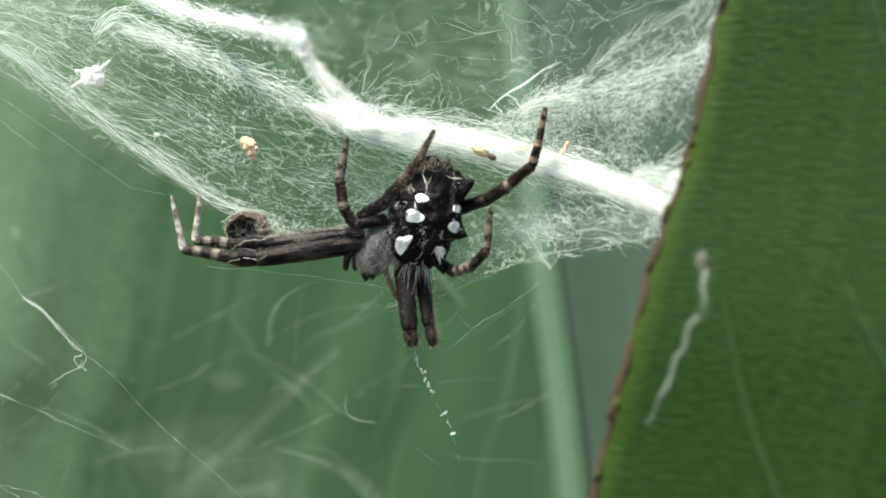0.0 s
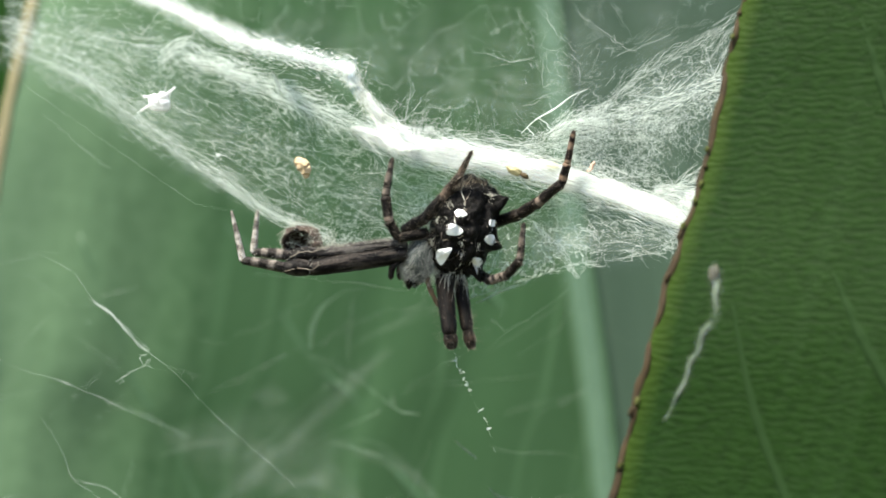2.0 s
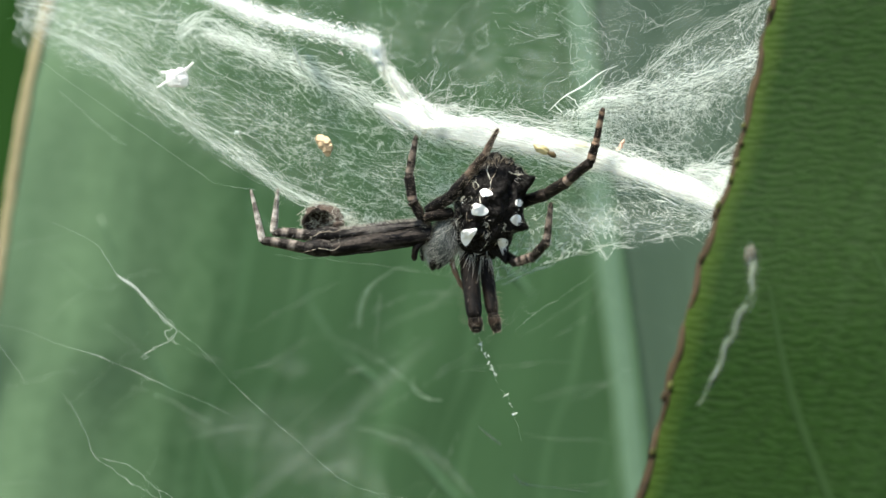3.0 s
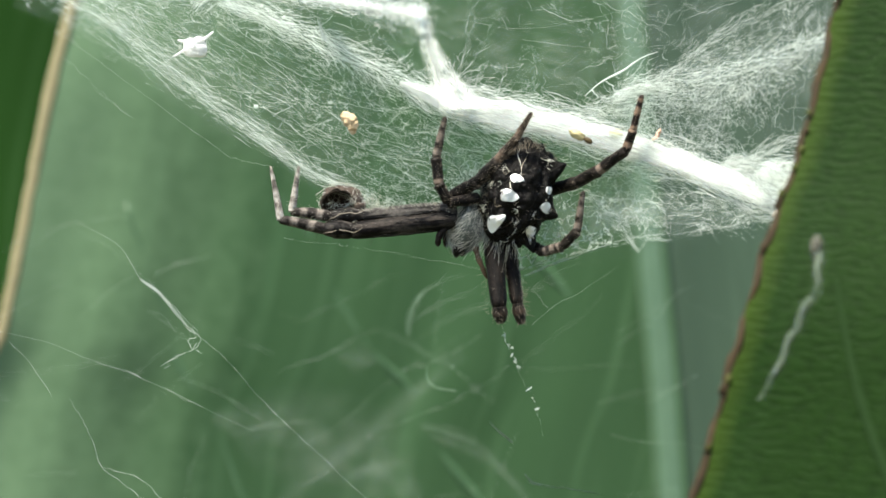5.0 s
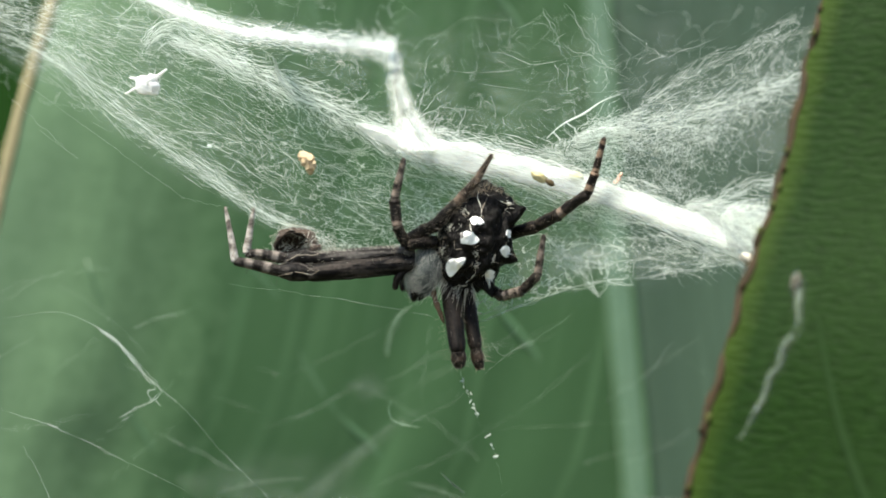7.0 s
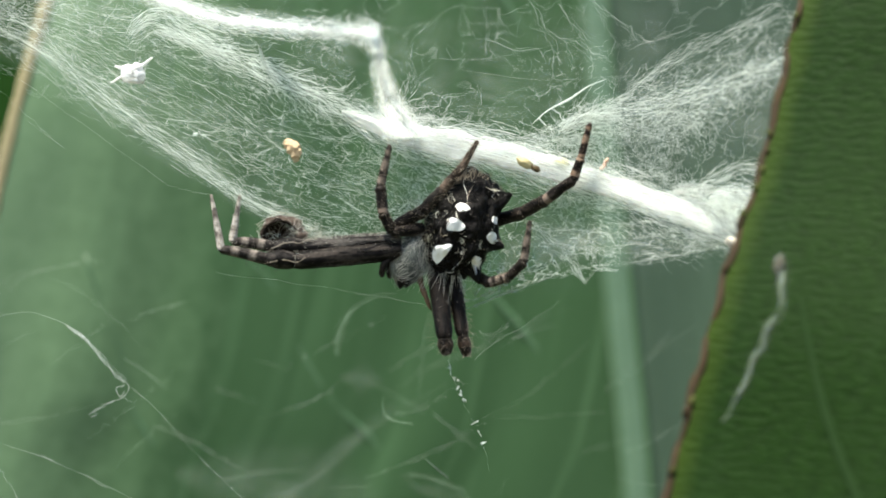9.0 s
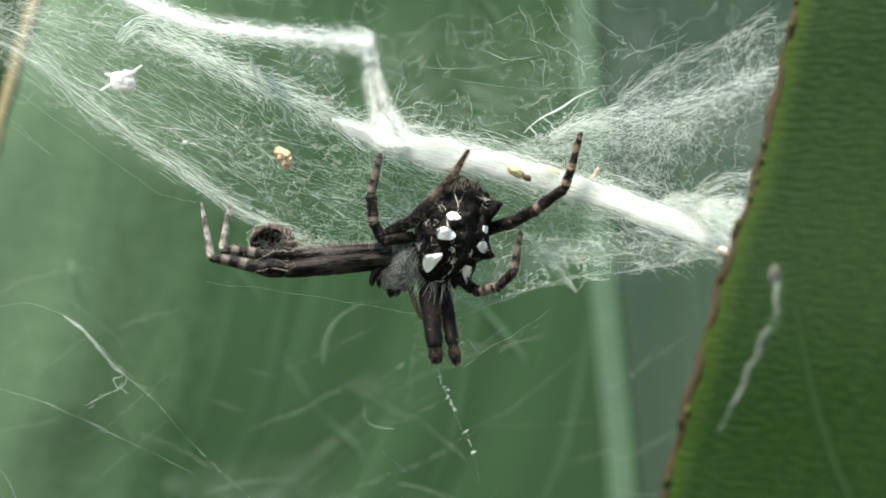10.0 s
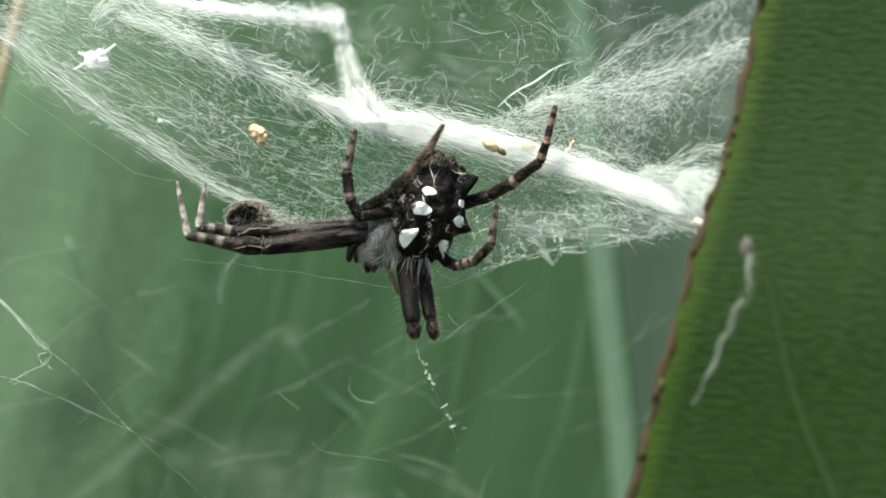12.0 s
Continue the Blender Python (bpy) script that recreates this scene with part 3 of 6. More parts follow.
def cords(geo, path, widths, count, rng, radius=(0.04, 0.10), length=(2.0, 8.0), deep=0.25):
    """Matted cords of silk, side by side along a path, that make up a dense frayed band."""
    line = spline(np.c_[np.asarray(path, float), widths], 160)
    total = np.linalg.norm(np.diff(line[:, :3], axis=0), axis=1).sum()
    _, side, up = axes_along(line[:, :3])
    for _ in range(count):
        ln, c = rng.uniform(*length) / total, rng.random()
        at = np.linspace(max(0, c - ln / 2), min(1, c + ln / 2), 9) * 158.9
        i, fr = at.astype(int), (at % 1)[:, None]
        p = line[i] * (1 - fr) + line[i + 1] * fr
        o = (np.clip(rng.normal() * 0.5, -1.3, 1.3) + np.linspace(-1, 1, 9) * rng.normal() * 0.12)[:, None] * p[:, 3:4]
        d = rng.normal() * deep * p[:, 3:4]
        q = spline(p[:, :3] + side[i] * o + up[i] * d, 22)
        q += 0.03 * np.cumsum(rng.normal(size=q.shape), axis=0) * (1, 0.5, 1)
        s = np.linspace(0, 1, 22)
        tube(geo, q, rng.uniform(*radius) * np.clip(np.sin(np.pi * s) ** 0.6 * (1 + 0.25 * rng.normal(size=22)), 0.1, 1.4), 6, 0.7, caps=False)


def band(geo, path, widths, rng, thin=0.6):
    """A dense flat band of matted silk with a frayed, uneven outline."""
    n = 420
    line = spline(np.c_[np.asarray(path, float), widths], n)
    fray = np.array([1 + 0.25 * noise.fractal(Vector((i * 0.045, 5, 1)), 1, 2, 3) for i in range(n)])
    shift = np.array([[0, 0, 0.22 * noise.noise(Vector((i * 0.06, 3, 7)))] for i in range(n)])
    tube(geo, line[:, :3] + shift * line[:, 3:4], line[:, 3] * fray, 16, thin, rough=0.03, rng=rng)


def spider_web():
    web = root("spider_web", (0.84, 3.20, 19.79))
    rng = np.random.default_rng(11)

    main = [(-4.67, 4.20, 21.13), (-1.81, 3.70, 20.02), (1.22, 3.40, 19.25), (6.90, 3.20, 18.11), (12.49, 2.20, 16.43), (16.77, 0.20, 14.72), (21.12, -2.80, 12.83), (25.99, -5.80, 10.62)]
    wide = [0.15, 0.70, 1.05, 0.95, 0.90, 0.82, 0.72, 0.70]
    g = Geo()
    band(g, np.add(main, (0, -0.45, 0)), [0.80 * w for w in wide], rng, 0.2)
    cords(g, np.add(main, (0, -0.2, 0)), [1.25 * w for w in wide], 420, rng, (0.012, 0.03), (0.8, 4.0))
    part("silk_band", g, SILK_DENSE, web, "thick bright white band of matted silk")
    g = Geo()
    bundle(g, np.add(main, (0, 0.4, 0)), [1.8 * w + 0.2 for w in wide], 700, rng, (0.006, 0.015), 0.11, (0.8, 3.2), 0.5, 0.3)
    bundle(g, np.add(main, (0, -0.45, 0)), [1.05 * w for w in wide], 1500, rng, (0.010, 0.020), 0.06, (0.6, 3.0), 0.25, 0.35)
    edge_a, edge_b = beside(main[1:], [1.9, 2.3, 2.1, 2.0, 1.9, 1.7, 1.5], 0.2)
    tangle(g, edge_a, main[1:], 330, rng, (0.005, 0.013), (0.8, 2.8), 0.14, 0.5, None, -0.3)
    tangle(g, main[1:], edge_b, 330, rng, (0.005, 0.013), (0.8, 2.8), 0.14, 0.5, None, -0.3)
    part("band_fringe", g, SILK, web, "loose fibres along the silk band", "stuff")
    veil("silk_veil", *beside(main[1:], [1.15, 1.45, 1.3, 1.25, 1.1, 0.95, 0.85], -0.9), VEIL_DENSE, web, "soft white edge of the silk band")
    veil("silk_veil", *beside(main, [0.6, 1.9, 2.5, 2.3, 2.2, 1.9, 1.6, 1.4], 0.4), VEIL_THIN, web)

    strand = [(-34.88, 27.20, 39.17), (-27.13, 23.20, 35.35), (-20.56, 19.20, 31.89), (-14.91, 13.20, 28.95), (-10.27, 5.20, 27.13), (-6.02, -3.80, 25.34), (-3.14, -10.80, 24.17), (-2.05, -12.30, 23.75)]
    swide = [0.7, 0.7, 0.66, 0.62, 0.58, 0.56, 0.56, 0.40]
    g = Geo()
    band(g, np.add(strand, (0, -0.2, 0)), [0.42 * w for w in swide], rng, 0.7)
    cords(g, strand, [1.25 * w for w in swide], 460, rng, (0.010, 0.026), (0.8, 4.0))
    part("kinked_strand", g, SILK_DENSE, web, "bent white strand of matted silk")
    drop = [(-2.60, -11.80, 24.02), (-2.09, -12.00, 23.28), (-1.92, -8.30, 22.42), (-1.41, -3.80, 21.40), (-0.65, 0.80, 20.66), (0.85, 4.40, 19.80)]
    dwide = [0.35, 0.5, 0.55, 0.7, 0.95, 1.1]
    g = Geo()
    bundle(g, np.add(drop, (0, 0.5, 0)), [1.7 * w for w in dwide], 260, rng, (0.005, 0.010), 0.06, (0.6, 2.5), 0.4, 0.5)
    cords(g, np.add(drop, (0, -0.3, 0)), [0.75 * w for w in dwide], 150, rng, (0.010, 0.024), (0.8, 3.5))
    part("strand_bend", g, SILK_DENSE, web, "frayed silk bend joining strand and band")
    veil("silk_veil", [(-2.83, -13.40, 24.38), (-2.74, -13.00, 22.97), (-2.67, -8.60, 22.21), (-2.55, -4.10, 21.18), (-2.35, 0.30, 20.33), (-1.72, 3.20, 19.02)], [(-1.77, -13.40, 24.39), (-1.51, -13.00, 22.97), (-1.22, -8.60, 22.39), (-0.44, -4.10, 21.37), (0.68, 0.60, 20.38), (2.36, 3.20, 18.93)], VEIL_BEND, web, "soft white silk round the bend")
    veil("silk_veil", *beside(strand, [1.3, 1.3, 1.2, 1.15, 1.1, 1.05, 1.0, 0.9], -0.6), VEIL_STRAND, web, "soft white edge of the bent strand")
    g = Geo()
    bundle(g, strand, [1.3 * w + 0.25 for w in swide], 420, rng, (0.006, 0.014), 0.07, (0.6, 3.0), 0.8, 0.22)
    bundle(g, np.add(strand, (0, -0.2, 0)), [1.0 * w for w in swide], 1000, rng, (0.008, 0.017), 0.06, (0.6, 3.0), 0.3, 0.2)
    tangle(g, [(-13.41, 10.20, 27.61), (-8.36, 5.20, 26.30), (-2.45, -2.80, 24.79)], [(-13.21, 8.20, 25.93), (-8.41, 6.20, 24.70), (-2.90, 1.20, 23.12)], 90, rng, (0.004, 0.009), (0.6, 2.2), 0.06, 1.0)
    part("strand_fringe", g, SILK, web, "", "stuff")

    patch = [(17.14, 0.20, 15.65), (19.09, -1.80, 15.22), (21.41, -3.80, 14.11), (25.60, -7.80, 11.94)]
    g = Geo()
    cords(g, np.add(patch, (0, 0.1, 0)), [0.6, 0.9, 1.3, 1.5], 150, rng, (0.012, 0.03), (0.8, 3.0))
    part("silk_patch", g, SILK_DENSE, web, "dense white silk pad behind the leaf edge")
    g = Geo()
    bundle(g, [(19.23, -3.40, 15.32), (20.34, -4.40, 14.46), (22.01, -6.20, 13.57)], [0.8, 1.5, 1.7], 420, rng, (0.007, 0.014), 0.07, (0.6, 2.5), 0.15, 0.3)
    part("pad_fringe", g, SILK, web, "", "stuff")
    veil("silk_pad", [(19.22, -2.40, 15.39), (19.80, -3.20, 16.21), (20.59, -4.00, 16.29), (22.27, -5.80, 15.72)], [(19.22, -2.40, 14.37), (19.90, -3.20, 12.95), (20.57, -4.00, 12.12), (22.25, -5.80, 11.32)], VEIL_PAD, web, "white silk pad where the band ends")
    g = Geo()
    bundle(g, patch, [0.7, 1.0, 1.4, 1.5], 220, rng, (0.010, 0.02), 0.06, (0.8, 3.0), 0.3, 0.6)
    bundle(g, np.add(patch, (0, -0.2, 0)), [0.6, 1.0, 1.5, 1.8], 380, rng, (0.010, 0.02), 0.06, (0.6, 2.5), 0.15, 0.5)
    part("patch_fringe", g, SILK, web, "", "stuff")
    veil("silk_veil", [(16.71, -0.30, 15.32), (18.18, -1.80, 16.24), (19.90, -3.80, 17.03), (22.28, -6.80, 16.99), (25.42, -8.80, 15.36)], [(16.70, -0.30, 14.43), (18.17, -1.80, 13.75), (20.24, -3.80, 12.63), (22.96, -6.80, 11.07), (25.39, -8.80, 9.81)], VEIL, web, "white silk pad spread towards the leaf edge")
    g = Geo()
    blob(g, (20.53, -4.80, 15.37), (0.09, 0.06, 0.06), (0, 10, 0), 0.3, 2, 6, 8)
    part("dark_speck", g, HUSK_DARK, web)

    upper = [(-32.73, 10.20, 30.87), (-26.25, 9.20, 29.35), (-17.77, 7.20, 27.12), (-10.25, 5.20, 24.17), (-5.62, 4.20, 21.77), (-1.05, 3.70, 19.84), (3.52, 4.20, 16.66)]
    lower = [(-32.71, 10.20, 28.68), (-26.21, 9.20, 25.41), (-20.42, 7.20, 20.88), (-14.02, 5.20, 16.68), (-10.88, 4.20, 14.52), (-6.72, 4.20, 12.82), (1.26, 6.20, 12.76)]
    g = Geo()
    bundle(g, upper[:6], [2.0, 1.8, 1.4, 1.1, 0.9, 0.7], 200, rng, (0.005, 0.013), 0.10, (0.6, 2.4), 0.8, 0.6)
    up_a, up_b = beside(upper[:6], [2.8, 2.6, 2.0, 1.6, 1.3, 1.0])
    net(g, up_a, up_b, 850, rng, (0.003, 0.0085), 2.8, 0.045, 0.8)
    bundle(g, upper[2:6], [0.4, 0.6, 0.8, 0.7], 300, rng, (0.007, 0.018), 0.12, (0.6, 2.4), 0.8, 1.0)
    cords(g, upper[2:6], [0.3, 0.85, 0.95, 0.8], 170, rng, (0.008, 0.019), (0.6, 2.8), 0.5)
    tangle(g, up_a, up_b, 260, rng, (0.005, 0.012), (0.5, 1.8), 0.10, 0.8, (1.0, 0.8), -0.5)
    part("upper_skein", g, SILK, web, "slanting skein of white threads", "stuff")
    g = Geo()
    skein = np.add(lower[:6], (0.25, 0, 0.45))
    bundle(g, skein, [1.3, 1.2, 1.0, 0.75, 0.55, 0.4], 330, rng, (0.003, 0.008), 0.06, (0.8, 4.0), 0.8, 0.3)
    low_a, low_b = beside(skein, [1.9, 1.6, 1.2, 0.8, 0.6, 0.5])
    net(g, low_a, low_b, 700, rng, (0.003, 0.0075), 3.0, 0.04, 0.8)
    bundle(g, skein[1:], [0.8, 0.7, 0.5, 0.4, 0.3], 60, rng, (0.005, 0.012), 0.05, (1.5, 6.0), 0.8, 0.35)
    part("lower_skein", g, SILK, web, "slanting edge of the silk sheet", "stuff")
    g = Geo()
    sheet(g, upper, lower, 330, rng, (0.003, 0.009), 0.14, 0.045, 1.2, (0.04, 0.20))
    sheet(g, upper, lower, 60, rng, (0.006, 0.011), 0.12, 0.06, 1.0, (0.05, 0.16))
    net(g, upper, lower, 1300, rng, (0.003, 0.0068), 2.3, 0.045, 1.2, 3, 0.3)
    part("silk_sheet", g, SILK, web, "fine net of slanting threads", "stuff")
    veil("silk_veil", *beside(upper[:6], [2.2, 2.1, 2.0, 1.8, 1.7, 1.6], 0.8), VEIL, web, "hazy veil of the slanting skein")
    veil("silk_veil", *beside(skein, [2.4, 2.1, 1.7, 1.2, 0.9, 0.7], 0.8), VEIL, web, "hazy veil of the sheet's lower edge")
    veil("silk_veil", *beside(np.add(upper, lower) / 2, [3.0, 3.6, 5.0, 5.6, 5.2, 4.6, 3.0], 1.6), VEIL_THIN, web, "thin veil of the silk sheet")
    g = Geo()
    net(g, [(-34.54, 30.00, 34.33), (-12.00, 28.00, 34.13), (5.76, 26.00, 33.01), (29.79, 24.00, 33.70)], [(-34.45, 30.00, 26.21), (-11.92, 28.00, 20.73), (5.78, 26.00, 20.17), (29.73, 24.00, 19.65)], 1200, rng, (0.004, 0.008), 1.0, 0.06, 5.0, 3, 0.1)
    veil("silk_veil", [(-14.73, 24.00, 33.41), (-1.27, 24.00, 33.50), (9.94, 22.00, 34.09), (33.36, 20.00, 35.61)], [(-14.68, 24.00, 25.56), (-1.23, 24.00, 19.53), (9.94, 22.00, 14.24), (33.23, 20.00, 12.50)], VEIL_THIN, web, "hazy outer veil of the tent")
    part("back_mesh", g, SILK, web, "hazy outer net of the tent behind the band", "stuff")
    g = Geo()
    tangle(g, upper[1:], lower[1:], 420, rng, (0.004, 0.008), (0.5, 1.6), 0.05, 1.0, None, -0.5)
    net(g, upper[3:], lower[3:], 620, rng, (0.004, 0.0105), 1.3, 0.09, 0.8, 3, 0.3)
    tangle(g, upper[3:], lower[3:], 200, rng, (0.005, 0.009), (0.6, 2.0), 0.08, 1.0, (1.2, 1.0), -0.4)
    part("silk_mesh", g, SILK, web, "crinkled mesh of fine threads", "stuff")
    g = Geo()
    bundle(g, [(-10.30, 3.20, 25.42), (-9.88, 4.20, 23.85), (-9.10, 5.20, 23.03)], [0.2, 0.2, 0.4], 26, rng, (0.010, 0.02), 0.04, (0.8, 2.5))
    bundle(g, [(-19.50, 7.20, 26.53), (-17.97, 7.20, 27.71), (-15.84, 7.20, 26.94), (-12.64, 6.20, 25.07)], [0.4, 0.7, 0.8, 0.6], 130, rng, (0.009, 0.018), 0.10, (1.0, 4.0))
    part("silk_tuft", g, SILK, web, "", "stuff")

    fan_top = [(7.27, 3.20, 19.44), (11.44, 3.20, 21.36), (16.16, 1.20, 23.78), (20.59, -1.80, 25.99), (24.10, -5.80, 26.83), (28.28, -8.80, 28.29)]
    fan_low = [(7.27, 3.20, 18.68), (11.82, 3.20, 19.08), (15.77, 1.20, 19.28), (19.10, -1.80, 19.91), (23.54, -5.80, 21.64), (28.26, -8.80, 23.39)]
    g = Geo()
    tangle(g, fan_top, fan_low, 640, rng, (0.005, 0.014), (0.5, 2.6), 0.16, 1.0, (1.1, 1.3), 0.5)
    sheet(g, fan_top, fan_low, 60, rng, (0.004, 0.010), 0.12, 0.09, 0.8, (0.08, 0.3))
    sheet(g, fan_top, fan_low, 200, rng, (0.003, 0.006), 0.35, 0.10, 1.0, (0.06, 0.25))
    bundle(g, [(9.86, 2.20, 20.11), (13.25, 2.20, 20.99), (17.15, 0.20, 21.61), (20.58, -1.80, 22.67), (23.73, -4.80, 23.75), (27.43, -7.80, 24.94)], [0.9, 0.9, 0.8, 0.6, 0.5, 0.5], 110, rng, (0.008, 0.021), 0.12, (0.6, 3.0), 0.8, 1.0)
    cords(g, [(9.48, 2.20, 19.92), (11.55, 2.20, 20.68), (17.15, 0.20, 21.61), (20.58, -1.80, 22.67), (23.73, -4.80, 23.75), (27.43, -7.80, 24.94)], [0.7, 0.9, 0.9, 0.8, 0.7, 0.6], 60, rng, (0.007, 0.014), (0.6, 2.8), 0.5)
    bundle(g, [(9.86, 2.20, 19.92), (11.55, 2.20, 20.76), (14.00, 2.20, 20.88)], [0.5, 0.6, 0.5], 120, rng, (0.008, 0.018), 0.08, (0.6, 2.2))
    net(g, fan_top, fan_low, 560, rng, (0.004, 0.011), 1.4, 0.11, 1.0, 3, 0.2)
    bundle(g, [(11.29, 2.20, 20.64), (12.53, 2.20, 21.14), (15.24, 0.67, 21.60), (18.26, -1.62, 21.99), (20.54, -3.41, 22.74), (23.06, -5.45, 23.57)], [0.4, 0.6, 0.7, 0.6, 0.5, 0.3], 110, rng, (0.006, 0.016), 0.10, (0.6, 3.5), 0.5, 0.45)
    bundle(g, [(14.47, 2.11, 22.77), (16.70, 0.45, 24.16), (18.87, -1.21, 25.36), (21.63, -3.38, 26.53), (23.52, -4.90, 27.32)], [0.3, 0.35, 0.4, 0.4, 0.4], 60, rng, (0.006, 0.014), 0.12, (0.8, 4.0), 0.5, 0.5)
    part("silk_fan", g, SILK, web, "crinkled fan of white threads", "stuff")
    veil("silk_veil", *beside([(7.97, 2.20, 19.08), (10.99, 2.20, 20.30), (13.25, 2.20, 20.99), (17.15, 0.20, 21.61), (20.58, -1.80, 22.67), (23.73, -4.80, 23.75), (27.43, -7.80, 24.94)], [0.9, 1.6, 1.8, 1.8, 1.6, 1.4, 1.3], 0.5), VEIL, web, "hazy veil of the fan")
    veil("silk_veil", [(6.92, 3.70, 19.11), (11.86, 3.70, 21.99), (16.27, 2.20, 24.30), (20.74, -0.80, 26.51), (24.28, -4.80, 27.35), (28.51, -7.80, 28.83)], [(6.92, 3.70, 17.40), (11.86, 3.70, 16.66), (15.88, 2.20, 17.60), (19.23, -0.80, 19.30), (23.71, -4.80, 21.61), (28.47, -7.80, 23.83)], VEIL_FAINT, web)
    g = Geo()
    tangle(g, [(9.85, 3.00, 20.94), (12.61, 3.00, 20.97), (15.00, 1.73, 20.85), (17.04, 0.20, 20.93), (18.71, -1.08, 21.06)], [(9.86, 3.00, 18.78), (12.62, 3.00, 17.79), (15.01, 1.73, 16.95), (17.39, -0.06, 16.72), (18.55, -0.95, 19.23)], 560, rng, (0.005, 0.014), (0.8, 3.2), 0.16, 0.9, (1.0, 1.2), -0.7)
    tangle(g, [(11.06, 3.20, 19.46), (14.75, 2.20, 19.38), (18.26, 0.20, 16.77), (21.71, -3.80, 17.18)], [(10.98, 2.20, 16.53), (14.75, 2.20, 15.79), (18.25, 0.20, 14.36), (21.70, -3.80, 14.65)], 240, rng, (0.007, 0.015), (0.6, 2.2), 0.10, 0.8, None, -0.8)
    bundle(g, [(18.72, -1.80, 15.88), (20.41, -2.80, 16.90), (22.26, -4.80, 17.02), (24.92, -7.80, 17.19)], [0.4, 0.5, 0.45, 0.5], 110, rng, (0.010, 0.02), 0.10, (0.8, 3.0))
    tangle(g, [(15.23, 1.00, 20.22), (18.34, -1.00, 20.94), (22.11, -4.00, 21.14)], [(15.23, 1.00, 17.52), (18.33, -1.00, 16.75), (22.09, -4.00, 17.08)], 190, rng, (0.005, 0.012), (0.8, 3.0), 0.16, 0.8)
    part("fan_fringe", g, SILK, web, "", "stuff")

    low_top = [(3.59, 7.20, 16.51), (8.17, 5.70, 15.64), (12.40, 1.20, 14.40), (16.54, -1.60, 13.14), (20.57, -4.00, 12.40), (25.08, -6.80, 10.93)]
    low_low = [(3.01, 6.70, 8.54), (7.36, 4.70, 9.65), (11.65, 1.20, 10.41), (15.78, -1.80, 10.93), (19.81, -4.30, 11.74), (24.98, -7.30, 10.21)]
    g = Geo()
    sheet(g, low_top, low_low, 90, rng, (0.003, 0.007), 0.2, 0.05, 0.7, (0.08, 0.3))
    tangle(g, low_top, low_low, 150, rng, (0.004, 0.010), (0.5, 2.0), 0.10, 0.7, (1.4, 1.2))
    bundle(g, [(4.00, 6.00, 8.05), (6.13, 5.60, 8.98), (7.52, 5.20, 9.40), (8.08, 5.00, 9.82)], [0.06] * 4, 16, rng, (0.006, 0.012), 0.05, (1.0, 4.0))
    tangle(g, [(7.69, 4.90, 10.11), (8.37, 4.90, 10.12)], [(7.69, 4.90, 9.50), (8.38, 4.90, 9.51)], 16, rng, (0.012, 0.022), (0.3, 0.8), 0.08, 0.1)
    bundle(g, [(2.62, 6.20, 8.14), (7.33, 4.20, 9.52), (9.92, 3.20, 10.36), (13.24, 2.20, 11.28)], [0.10, 0.10, 0.10, 0.2], 16, rng, (0.005, 0.011), 0.05, (1.5, 5.0))
    bundle(g, [(8.20, 4.99, 14.02), (9.50, 3.88, 12.75), (10.53, 2.98, 11.47), (11.69, 1.96, 9.75)], [0.18, 0.36, 0.34, 0.14], 60, rng, (0.003, 0.007), 0.04, (1.0, 4.0), 0.5, 0.4)
    bundle(g, [(11.72, 2.26, 9.76), (12.20, 1.82, 10.46), (12.40, 1.64, 11.39)], [0.1, 0.12, 0.15], 8, rng, (0.003, 0.006), 0.05, (0.8, 2.0))
    bundle(g, [(7.81, 5.67, 9.60), (9.25, 4.42, 10.15), (10.95, 2.94, 10.72), (13.93, 0.24, 10.97), (15.75, -1.46, 11.22), (17.52, -3.17, 11.56), (19.55, -5.18, 11.80)], [0.06, 0.06, 0.07, 0.08, 0.08, 0.08, 0.08], 18, rng, (0.004, 0.009), 0.05, (1.5, 6.0))
    for pts in ([(9.63, 4.08, 13.25), (10.94, 2.94, 13.43), (12.46, 1.57, 13.14), (13.92, 0.24, 13.16)],
                [(11.43, 2.50, 12.02), (12.70, 1.36, 11.98), (14.19, -0.01, 12.26), (15.75, -1.46, 12.09), (16.33, -2.02, 11.92), (16.82, -2.49, 11.36)],
                [(12.20, 1.82, 10.76), (13.22, 0.89, 10.55), (13.69, 0.46, 10.65)],
                [(14.25, -0.07, 14.47), (14.65, -0.44, 13.93), (15.51, -1.25, 13.56), (16.33, -2.02, 13.31), (17.52, -3.17, 12.85)],
                [(12.07, 1.91, 15.14), (12.56, 1.48, 14.63), (13.20, 0.89, 14.67), (13.44, 0.67, 15.07)],
                [(10.56, 3.28, 12.12), (12.05, 1.95, 12.00), (12.19, 1.82, 11.40), (11.92, 2.07, 11.03)],
                [(13.93, 0.24, 10.97), (15.42, -1.15, 11.66), (16.88, -2.55, 11.43), (17.99, -3.63, 12.12)],
                [(14.75, -0.54, 12.61), (16.39, -2.08, 12.65), (17.99, -3.63, 12.29), (19.24, -4.87, 12.42)],
                [(8.88, 4.74, 12.63), (9.96, 3.81, 11.84), (11.01, 2.88, 11.88)]):
        bundle(g, pts, [0.07] * len(pts), 7, rng, (0.005, 0.011), 0.09, (1.5, 5.0), 0.5, 0.4)
    net(g, low_top, low_low, 400, rng, (0.005, 0.012), 1.3, 0.06, 0.7, 3, 0.2)
